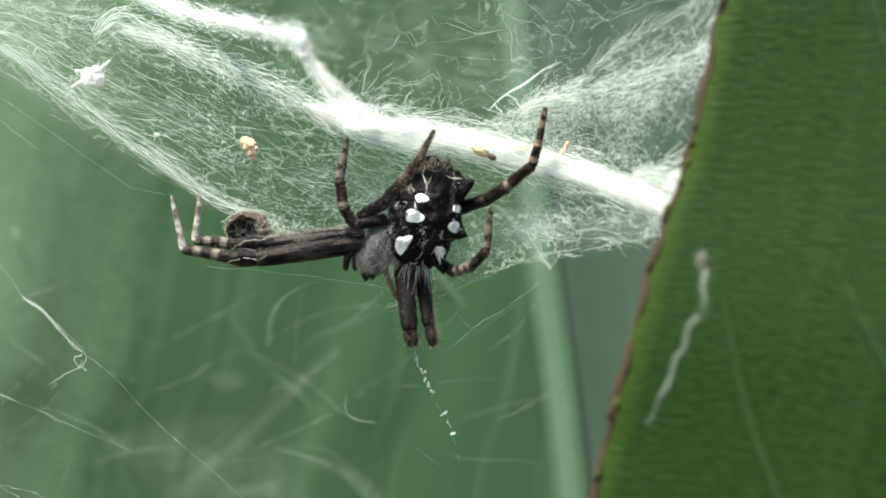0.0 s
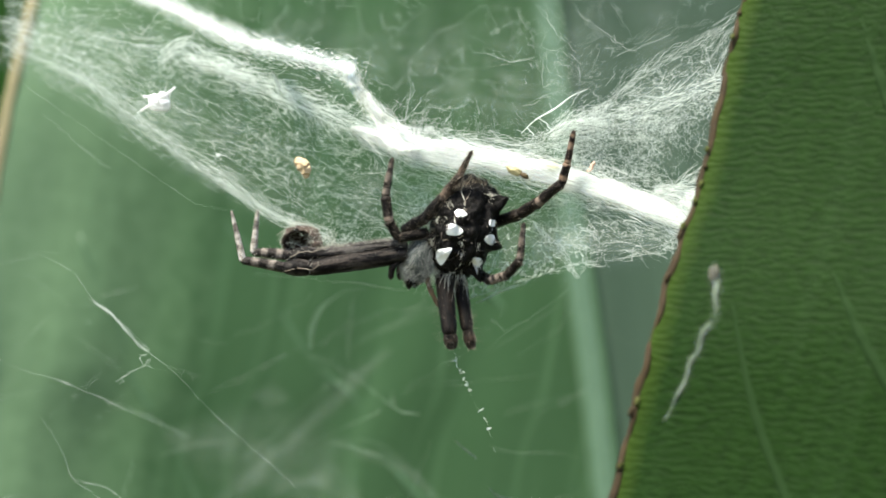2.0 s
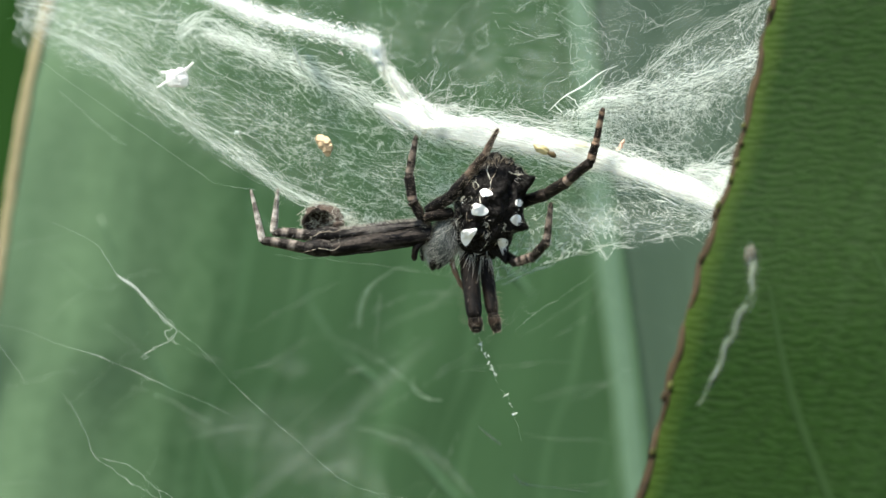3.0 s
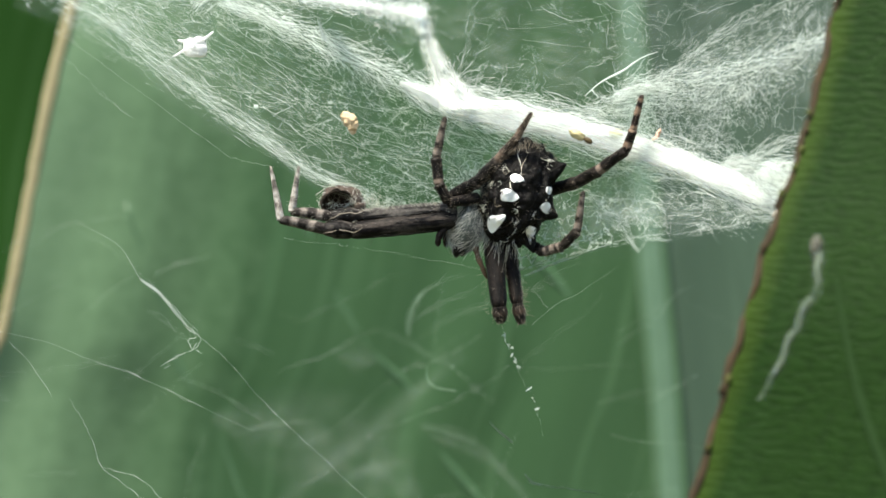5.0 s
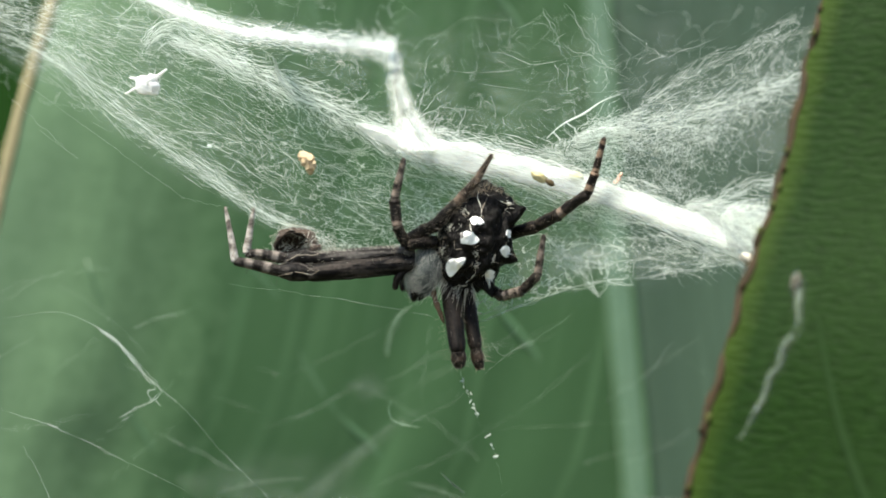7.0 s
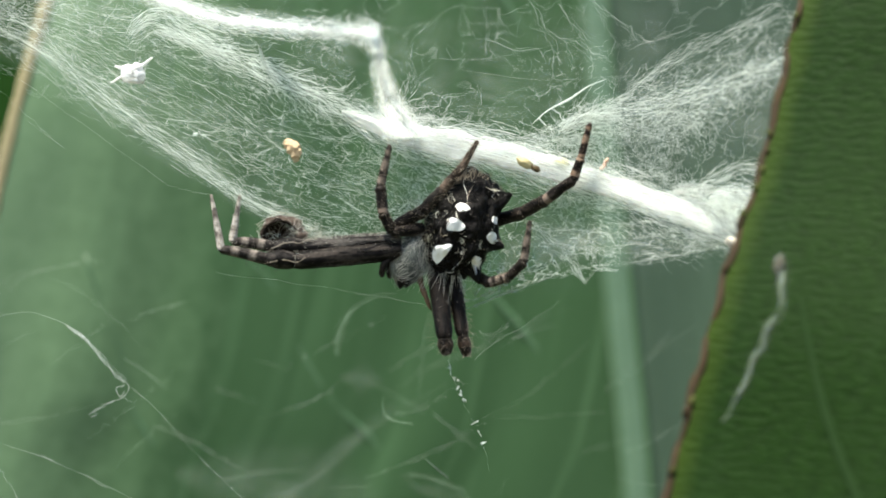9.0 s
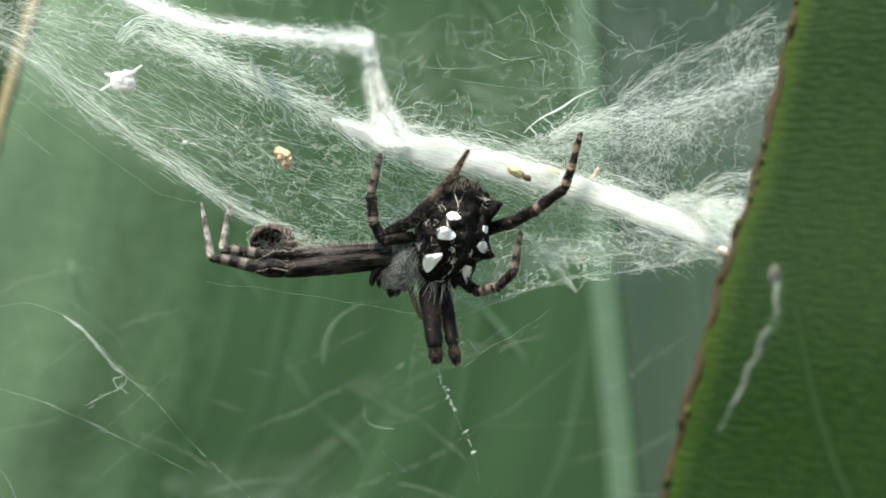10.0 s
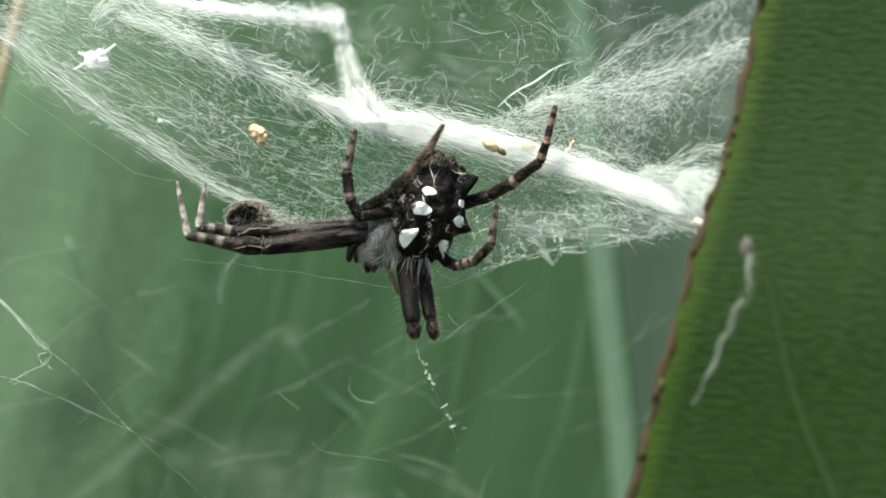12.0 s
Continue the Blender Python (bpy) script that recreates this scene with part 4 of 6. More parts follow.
    net(g, [(3.01, 7.20, 11.85), (6.27, 6.20, 11.04), (9.96, 3.70, 11.52)], [(2.62, 6.70, 8.15), (6.23, 5.20, 9.16), (9.89, 2.70, 10.31)], 260, rng, (0.014, 0.024), 1.0, 0.05, 0.5, 3, 0.8)
    mesh_top, mesh_low = [(3.76, 3.60, 11.58), (5.99, 2.90, 12.86), (9.67, 1.60, 13.81), (13.38, -0.60, 13.49)], [(3.42, 3.60, 9.00), (5.84, 2.90, 9.46), (9.51, 1.60, 10.81), (13.40, -0.60, 11.40)]
    net(g, mesh_top, mesh_low, 260, rng, (0.008, 0.017), 1.1, 0.05, 0.6, 3, 0.5)
    veil("silk_veil", mesh_top, mesh_low, VEIL, web)
    veil("silk_veil", low_top, low_low, VEIL_THIN, web)
    veil("silk_veil", [(2.79, 6.20, 17.59), (8.91, 5.20, 16.96), (14.85, 3.20, 15.30), (19.88, 1.20, 13.87)], [(2.83, 7.20, 7.97), (8.97, 6.20, 8.73), (14.95, 4.20, 9.65), (20.01, 2.20, 10.54)], VEIL_THIN, web)
    part("lower_sheet", g, SILK, web, "thin sagging sheet of faint threads", "stuff")
    g = Geo()
    tangle(g, [(-8.99, 4.20, 13.01), (-5.58, 4.20, 13.02), (-1.04, 5.20, 13.47)], [(-8.98, 4.20, 12.51), (-5.58, 4.20, 12.52), (-1.04, 5.20, 12.70)], 170, rng, (0.008, 0.017), (0.5, 1.4), 0.08, 0.4)
    tangle(g, [(-2.19, 4.20, 18.17), (0.48, 4.20, 16.27), (2.78, 5.20, 15.21)], [(-1.04, 5.20, 12.89), (0.87, 5.20, 12.90), (2.80, 6.20, 12.57)], 260, rng, (0.006, 0.014), (0.8, 2.8), 0.14, 0.6)
    tangle(g, [(8.09, 4.20, 18.21), (11.14, 4.20, 17.27), (14.10, 3.20, 16.25)], [(8.09, 4.20, 15.54), (11.14, 4.20, 14.98), (14.09, 3.20, 14.54)], 240, rng, (0.006, 0.014), (0.8, 2.6), 0.14, 0.6)
    tangle(g, [(6.96, 4.50, 16.89), (8.46, 4.00, 16.09), (10.67, 3.00, 15.08)], [(6.96, 4.50, 14.98), (8.46, 4.00, 14.95), (10.67, 3.00, 14.32)], 120, rng, (0.006, 0.014), (0.8, 2.4), 0.14, 0.5)
    tangle(g, [(-0.30, 4.20, 21.23), (3.51, 4.20, 20.48), (8.85, 4.20, 19.93)], [(-0.29, 4.20, 20.08), (3.51, 4.20, 19.14), (8.85, 4.20, 18.21)], 200, rng, (0.006, 0.014), (0.8, 2.4), 0.13, 0.6, None, -0.25)
    part("silk_mesh", g, SILK, web, "", "stuff")

    # loose crinkled threads above the band
    g = Geo()
    for pts in ([(-0.00, 2.20, 25.98), (-0.15, 2.20, 24.58), (0.23, 2.20, 23.64), (-0.48, 2.20, 22.51), (0.01, 2.20, 22.21)],
                [(3.13, 4.20, 22.01), (3.89, 4.20, 23.16), (4.65, 4.20, 22.40), (4.46, 4.20, 21.06)],
                [(5.06, 5.20, 26.76), (6.99, 5.20, 25.62), (8.52, 5.20, 25.82)],
                [(0.84, 4.20, 22.57), (2.37, 4.20, 22.39), (3.70, 4.20, 22.58)],
                [(8.47, 3.20, 27.71), (8.74, 3.20, 26.68), (9.23, 3.20, 25.85), (9.24, 3.20, 24.52), (9.59, 3.20, 23.65), (10.46, 3.20, 23.25), (11.52, 3.20, 23.03)],
                [(10.59, 3.20, 27.24), (11.35, 3.20, 26.71), (11.96, 3.20, 25.96)],
                [(9.00, 3.20, 26.88), (9.76, 3.20, 26.20), (10.75, 3.20, 25.95), (11.51, 3.20, 25.54), (11.97, 3.20, 25.05), (12.61, 3.20, 25.05), (13.64, 3.20, 24.46)],
                [(11.97, 3.20, 25.05), (12.12, 3.20, 24.37), (11.86, 3.20, 23.60)],
                [(13.36, 3.20, 27.77), (14.12, 3.20, 27.16), (14.78, 2.91, 26.71), (15.47, 2.39, 26.07), (15.85, 2.11, 25.85)],
                [(14.64, 3.02, 25.55), (16.47, 1.64, 26.20), (17.69, 0.70, 26.60), (18.57, 0.03, 26.73)],
                [(14.33, 3.20, 23.06), (15.10, 2.68, 23.99), (15.86, 2.11, 24.75)],
                [(7.93, 3.20, 22.12), (9.25, 3.20, 22.74), (10.46, 3.20, 23.17)],
                [(7.59, 3.20, 21.62), (8.27, 3.20, 21.29), (9.11, 3.20, 20.27)],
                [(9.78, 3.20, 22.82), (9.94, 3.20, 21.80), (10.35, 3.20, 21.50)],
                [(21.66, -2.42, 20.47), (21.56, -2.34, 19.20), (21.50, -2.29, 17.63)],
                [(21.20, -2.05, 26.88), (21.00, -1.90, 25.58), (21.36, -2.18, 24.07), (22.07, -2.75, 22.87)],
                [(14.96, 2.78, 23.17), (16.62, 1.54, 23.85), (17.97, 0.50, 24.89), (19.04, -0.34, 25.93)],
                [(7.74, 3.20, 29.22), (8.12, 3.20, 28.39), (8.47, 3.20, 27.71)],
                [(9.06, 3.20, 29.62), (9.90, 3.20, 28.68), (10.59, 3.20, 27.24)],
                [(11.72, 3.20, 29.65), (12.48, 3.20, 28.52), (13.36, 3.20, 27.77)]):
        thread(g, rng, np.array(pts), rng.uniform(0.009, 0.014), 0.11)
        thread(g, rng, np.array(pts) + 0.08 * rng.normal(size=3), 0.006, 0.14)
    tangle(g, [(-1.07, 4.20, 26.96), (8.85, 4.20, 27.79), (18.30, 3.20, 27.69)], [(1.99, 4.20, 20.47), (8.85, 4.20, 20.51), (16.39, 3.20, 23.48)], 60, rng, (0.004, 0.008), (0.6, 2.2), 0.16, 1.5)
    tangle(g, [(7.27, 3.20, 27.24), (10.69, 3.20, 26.88), (12.97, 3.20, 25.37)], [(8.03, 3.20, 23.81), (10.31, 3.20, 23.45), (12.96, 3.20, 23.46)], 24, rng, (0.005, 0.010), (0.4, 1.3), 0.18, 0.5)
    part("loose_threads", g, SILK, web, "loose curling threads above the band", "stuff")

    # long straight guy threads
    for pts in ([(-13.88, 14.00, 10.54), (-7.41, 14.00, 9.80), (1.27, 12.00, 8.44)], [(4.60, 11.00, 4.55), (5.93, 11.00, 5.75), (7.82, 11.00, 6.89), (10.65, 11.00, 8.80)], [(4.96, 11.00, 6.69), (5.45, 11.00, 5.98), (5.93, 11.00, 5.75), (6.44, 11.00, 6.08)],
                [(-29.82, 6.00, 25.29), (-25.24, 4.00, 22.22), (-20.55, 3.00, 18.96), (-16.11, 2.00, 15.85)], [(-16.11, 2.00, 15.85), (-14.62, 2.00, 15.49), (-13.02, 2.00, 15.23)], [(8.45, 5.20, 13.88), (11.47, 3.00, 13.81), (14.30, 1.00, 13.72)], [(-29.18, 9.00, 23.24), (-24.17, 8.00, 18.90)], 
                [(-27.14, 10.20, 20.98), (-24.37, 10.20, 19.01)], [(3.62, 9.20, 24.78), (9.16, 9.20, 24.21), (15.50, 9.20, 24.64)], [(-1.13, 10.20, 26.28), (4.44, 10.20, 25.71), (13.21, 10.20, 27.57)]):
        g = Geo()
        tube(g, wavy(rng, spline(pts, 40), 0.02, 3), 0.0025, 4, caps=False)
        part("guy_thread", g, SILK, web)
    return tagged(web, "tangled white silk tent web with a thick band", "spider web")


def hanging_thread():
    """Dotted thread below the spider."""
    t = root("hanging_thread", (2.57, 3.00, 4.96))
    rng = np.random.default_rng(21)
    path = spline([(2.57, 3.00, 4.96), (2.82, 2.00, 3.77), (3.49, 2.00, 2.36), (3.94, 2.00, 1.17), (4.54, 2.00, 0.35), (4.84, 2.00, -0.32), (5.44, 2.00, -2.55)], 60)
    g = Geo()
    tube(g, wavy(rng, path, 0.04, 5), 0.0022 * np.clip(1 + 0.8 * rng.normal(size=60), 0.2, 2.5), 4)
    part("thread", g, SILK, t)
    for at, r in ((8, 0.13), (10, 0.17), (15, 0.10), (19, 0.12), (22, 0.15), (25, 0.10), (37, 0.14), (42, 0.10), (47, 0.06)):
        g = Geo()
        tube(g, wavy(rng, path[at] + (0.06 * rng.normal(), 0, 0) + np.linspace(-1, 1, 9)[:, None] * (rng.normal() * r, 0, 1.1 * r), 0.05, 2), 0.022 * np.clip(1 + 0.6 * rng.normal(size=9), 0.3, 2.2), 5)
        part("silk_knot", g, SILK, t)
    return tagged(t, "thin hanging thread dotted with silk flecks", "thread")


def drifting_thread():
    t = root("loose_thread", (-18.17, 2.00, 3.90))
    rng = np.random.default_rng(31)
    g = Geo()
    pts = [(-28.08, 2.00, 7.70), (-25.69, 2.00, 8.28), (-24.21, 2.00, 8.37), (-22.16, 2.00, 7.69), (-20.66, 2.00, 6.59), (-19.34, 2.00, 5.12), (-18.17, 2.00, 3.90), (-16.06, 2.00, 2.18), (-13.88, 2.00, -0.24), (-11.55, 2.00, -2.44), (-9.38, 2.00, -4.34), (-5.63, 2.00, -7.45), (-0.43, 2.00, -8.70)]
    fleck = np.clip(1 + 0.9 * rng.normal(size=150), 0.2, 3.0)
    tube(g, wavy(rng, spline(pts[3:], 150), 0.03, 12) + 0.014 * rng.normal(size=(150, 3)), np.interp(np.arange(150), (30, 60, 149), (0.0044, 0.0030, 0.0022)) * fleck, 4)
    part("thread", g, SILK, t)
    g = Geo()
    tube(g, spline(pts[:4], 40) + 0.012 * rng.normal(size=(40, 3)) * np.r_[np.ones(36), np.zeros(4)][:, None], 0.0042 * np.linspace(0.5, 1.2, 40), 4)
    tail = part("thread_end", g, SILK, t, "swinging free end of the thread")
    hinge = mm(pts[3])
    tail.data.transform(Matrix.Translation(tail.location + t.location - hinge))
    tail.location = hinge - t.location
    g = Geo()
    bundle(g, pts[3:7], [0.05, 0.07, 0.12, 0.1], 26, rng, (0.006, 0.012), 0.05, (0.6, 2.5))
    for c in ([(-18.40, 2.00, 4.46), (-17.94, 2.00, 3.79), (-18.15, 2.00, 2.98), (-19.11, 2.00, 2.60), (-19.84, 2.00, 2.15), (-20.57, 2.00, 1.77)], [(-18.19, 2.00, 3.35), (-18.52, 2.00, 2.82), (-19.55, 2.00, 2.37), (-20.27, 2.00, 1.55)],
              [(-18.24, 2.00, 3.79), (-18.75, 2.00, 3.34), (-18.22, 2.00, 2.83), (-17.70, 2.00, 2.61)], [(-19.15, 2.00, 4.82), (-18.84, 2.00, 4.27), (-18.17, 2.00, 3.90)], [(-20.66, 2.00, 6.59), (-19.82, 2.00, 5.48), (-18.77, 2.00, 4.38)]):
        tube(g, wavy(rng, spline(c, 24), 0.05, 4), 0.009 * np.clip(1 + 0.4 * rng.normal(size=24), 0.4, 1.8), 4)
    part("silk_tuft", g, SILK, t, "crumpled tuft of white silk")
    return tagged(t, "long loose thread with a crumpled silk tuft", "thread"), tail


def lower_thread():
    t = root("loose_thread", (-24.91, 4.00, 3.43))
    rng = np.random.default_rng(33)
    g = Geo()
    tube(g, wavy(rng, spline([(-36.10, 5.00, 6.61), (-30.95, 5.00, 5.45), (-27.77, 4.00, 4.32), (-24.91, 4.00, 3.43), (-20.11, 4.00, 1.27), (-15.81, 5.00, -0.86)], 90), 0.03, 6), 0.0024 * np.clip(1 + 0.7 * rng.normal(size=90), 0.3, 2.2), 4)
    part("thread", g, SILK, t)
    g = Geo()
    bundle(g, [(-27.77, 4.00, 4.32), (-24.91, 4.00, 3.43), (-20.11, 4.00, 1.27)], [0.08, 0.1, 0.06], 6, rng, (0.004, 0.008), 0.05, (0.8, 3.0))
    part("silk_tuft", g, SILK, t)
    g = Geo()
    tube(g, wavy(rng, spline([(-33.80, 4.00, 5.68), (-32.80, 4.00, 4.66), (-31.80, 4.00, 3.48), (-30.82, 4.00, 1.88)], 30), 0.03, 2), 0.005, 4)
    part("thread", g, SILK, t)
    return tagged(t, "loose thread slanting in front of the pale leaf", "thread")


def crinkled_thread():
    t = root("loose_thread", (-25.94, 4.00, -3.10))
    rng = np.random.default_rng(35)
    g = Geo()
    for pts in ([(-28.20, 4.00, 1.09), (-26.98, 4.00, -0.80), (-25.94, 4.00, -3.31), (-24.31, 4.00, -4.03), (-23.04, 4.00, -4.17), (-21.39, 4.00, -5.64), (-19.54, 4.00, -7.11)], [(-25.95, 4.00, -3.51), (-23.29, 4.00, -5.41), (-21.21, 4.00, -6.80)], [(-21.39, 4.00, -5.64), (-21.21, 4.00, -6.56), (-20.39, 4.00, -7.31)]):
        thread(g, rng, np.array(pts), 0.010, 0.09)
    part("thread", g, SILK, t)
    return tagged(t, "crinkled loose thread low before the pale leaf", "thread")


def leaf_silk(name, pts, radius, n, seed, label):
    """A faint wisp of silk spun over the pale leaf."""
    t = root(name, pts[0])
    rng = np.random.default_rng(seed)
    g = Geo()
    bundle(g, pts, [0.16] * len(pts), n, rng, (radius * 0.13, radius * 0.28), 0.03, (3.0, 12.0), 0.5, 0.9)
    part("thread", g, SILK_FAINT, t)
    return tagged(t, label, "thread", "silk wisps on the pale leaf")


# ---- remains caught in the web ----
def remains():
    rng = np.random.default_rng(41)
    # tan crumb
    c = root("prey_crumb", (-7.74, 0.60, 18.26))
    for k, (p, r) in enumerate((((-8.05, 0.60, 18.58), 0.30), ((-7.74, 0.50, 18.32), 0.40), ((-7.56, 0.55, 17.98), 0.36), ((-7.56, 0.60, 17.62), 0.20))):
        g = Geo()
        blob(g, p, (r * 1.1, r * 0.8, r), (0, 30 * k, 0), 0.5, k, 18, 24, 1.9)
        part("husk", g, CRUMB, c)
    tagged(c, "tan lumpy crumb caught in the silk sheet", "crumb")
    # white fluff with two slivers
    c = root("silk_fluff", (-18.80, 3.10, 23.51))
    g = Geo()
    blob(g, (-18.67, 2.70, 23.30), (0.86, 0.45, 0.66), (0, 20, 0), 0.28, 5, 24, 34, 1.5)
    blob(g, (-18.44, 2.60, 23.59), (0.55, 0.35, 0.42), (0, -25, 0), 0.40, 6, 16, 22, 1.5)
    tangle(g, [(-19.53, 2.40, 23.71), (-17.82, 2.40, 23.87)], [(-19.52, 2.40, 22.73), (-17.81, 2.40, 22.89)], 60, rng, (0.008, 0.018), (0.3, 1.0), 0.08, 0.2)
    part("tuft", g, SILK_DENSE, c)
    for a, b, r in (((-18.54, 3.10, 23.66), (-17.37, 2.40, 24.36), 0.16), ((-19.07, 2.90, 23.33), (-20.15, 2.90, 22.76), 0.14), ((-19.10, 3.10, 23.66), (-19.93, 3.10, 23.88), 0.16)):
        g = Geo()
        tube(g, wavy(rng, spline([a, b], 8), 0.012, 1), np.linspace(r * 0.95, r * 0.45, 8), 7)
        part("sliver", g, SILK_DENSE, c)
    tagged(c, "small white fluffy tuft with slivers caught in silk", "fluff")
    # small fluff
    c = root("silk_fluff", (-14.46, 3.10, 19.34))
    g = Geo()
    blob(g, (-14.46, 3.10, 19.37), (0.15, 0.10, 0.13), (0, 0, 0), 0.6, 8, 8, 12)
    tangle(g, [(-14.80, 3.1, 19.62), (-14.1, 3.1, 19.55)], [(-14.75, 3.1, 19.15), (-14.0, 3.1, 19.1)], 26, rng, (0.008, 0.016), (0.3, 1.0), 0.08, 0.1)
    tube(g, wavy(rng, spline([(-15.25, 3.10, 19.52), (-14.46, 3.10, 19.37), (-13.07, 3.10, 19.08)], 16), 0.08, 2), 0.012, 5)
    part("tuft", g, SILK, c)
    tagged(c, "tiny white fluff knot on the silk sheet", "fluff")
    # pellets on the band
    c = root("seed_husk", (7.63, 0.00, 17.38))
    g = Geo()
    blob(g, (7.44, -0.20, 17.47), (0.60, 0.30, 0.28), (0, 27, 0), 0.35, 9, 16, 22, 2.2)
    part("husk", g, PELLET, c)
    g = Geo()
    blob(g, (8.13, -0.30, 17.10), (0.34, 0.26, 0.20), (0, 27, 0), 0.15, 10)
    part("husk_end", g, PELLET_DARK, c, "dark end of the husk")
    tagged(c, "yellowish oval husk with dark end on silk band", "husk")
    c = root("seed_husk", (10.02, 1.8, 17.7))
    g = Geo()
    blob(g, (10.04, 2.15, 17.73), (0.50, 0.13, 0.30), (0, 15, 0), 0.3, 11)
    part("husk", g, PELLET_PALE, c)
    tagged(c, "pale yellow husk half sunk in the silk band", "husk")
    c = root("prey_crumb", (12.78, 1.25, 17.51))
    for k, (x, z) in enumerate(((0, 0), (0.12, 0.25), (-0.15, -0.22))):
        g = Geo()
        blob(g, np.add((12.82, 1.7, 17.62), (x, 0, z)), (0.14, 0.1, 0.2), (0, 35 * k, 0), 0.4, 12 + k, 8, 10)
        part("husk", g, PINK, c)
    tagged(c, "pinkish scrap of prey on the silk band", "crumb")
    c = root("prey_crumb", (19.90, -7.90, 11.92))
    g = Geo()
    blob(g, (20.17, -5.90, 12.09), (0.5, 0.35, 0.3), (0, 40, 0), 0.5, 15, 10, 14, 2.2)
    part("husk", g, CRUMB_PALE, c)
    tagged(c, "pale crumb at the end of the silk band", "crumb")
    # white sliver above the band
    c = root("silk_sliver", (10.11, 0.50, 21.68))
    for pts, r in (([(7.88, 0.50, 20.10), (9.18, 0.50, 21.15), (10.37, 0.50, 21.83), (11.58, 0.30, 22.63), (12.75, 0.10, 23.13)], (0.02, 0.045, 0.068, 0.034, 0.014)),
                   ([(9.29, 0.50, 21.15), (9.74, 0.60, 20.72), (10.20, 0.70, 20.25)], (0.035, 0.03, 0.018)), ([(8.36, 0.50, 20.48), (8.81, 0.60, 20.05)], (0.04, 0.03))):
        g = Geo()
        line = spline(np.c_[np.asarray(pts, float), r], 20)
        tube(g, wavy(rng, line[:, :3], 0.02, 2), line[:, 3], 6)
        part("sliver", g, SILK, c)
    tagged(c, "white forked silk sliver standing above the band", "sliver")
    # hollow wrapped prey beside the front legs
    c = root("wrapped_prey", (-8.51, 2.70, 12.93))
    g = Geo()
    centre = np.array((-8.60, 4.10, 12.81))
    sides, rings = 28, 14
    for shell, r in ((0, 1.42), (1, 1.22)):
        verts = []
        for i in range(rings):
            a = radians(66) + (np.pi - radians(66)) * i / (rings - 1)
            for j in range(sides):
                o = 2 * np.pi * j / sides
                d = np.array([np.sin(a) * np.cos(o), -np.cos(a), np.sin(a) * np.sin(o) * 0.92])
                k = r * (1 + 0.16 * noise.fractal(Vector(d * 3.2) + Vector((shell * 0.1, 0, 4)), 1, 2, 4))
                verts.append(centre + d @ np.array(Euler((radians(18), 0, radians(-8))).to_matrix()).T * k)
        f = [(i * sides + j, i * sides + (j + 1) % sides, (i + 1) * sides + (j + 1) % sides, (i + 1) * sides + j) for i in range(rings - 1) for j in range(sides)]
        g2 = Geo()
        g2.add(verts, f)
        part("husk" if not shell else "hollow", g2, HUSK if not shell else HUSK_DARK, c, "" if not shell else "dark hollow of the husk")
    rim = Geo()
    a = radians(66)
    ring = [centre + np.array([np.sin(a) * np.cos(o), -np.cos(a), np.sin(a) * np.sin(o) * 0.92]) @ np.array(Euler((radians(18), 0, radians(-8))).to_matrix()).T * 1.36 for o in np.linspace(0, 2 * np.pi, 40)]
    tube(rim, wavy(rng, np.array(ring), 0.03, 6), 0.06, 7, rough=0.2, rng=rng)
    part("rim", rim, HUSK, c)
    g = Geo()
    blob(g, (-7.15, 2.50, 12.58), (0.42, 0.4, 0.40), (0, 0, 0), 0.45, 21, 10, 14)
    part("scrap", g, HUSK, c)
    g = Geo()
    for _ in range(170):
        d = rng.normal(size=3)
        d /= np.linalg.norm(d)
        d[1] = abs(d[1]) * 0.6 - 0.1
        p = centre + d * 1.42
        q = p + np.linspace(-1, 1, 7)[:, None] * np.cross(d, rng.normal(size=3)) * 0.5
        tube(g, wavy(rng, q, 0.06, 1), 0.009, 3, caps=False)
    tangle(g, [(-7.70, 2.90, 13.43), (-7.02, 2.70, 13.20), (-5.89, 2.70, 12.75)], [(-7.37, 2.30, 12.57), (-6.77, 2.30, 12.42), (-5.66, 2.50, 12.44)], 110, rng, (0.008, 0.016), (0.5, 1.5), 0.06, 0.3)
    part("wrapping", g, HAIR, c, "loose whitish wrapping fibres")
    tagged(c, "hollow brown prey husk wrapped in silk", "prey husk")


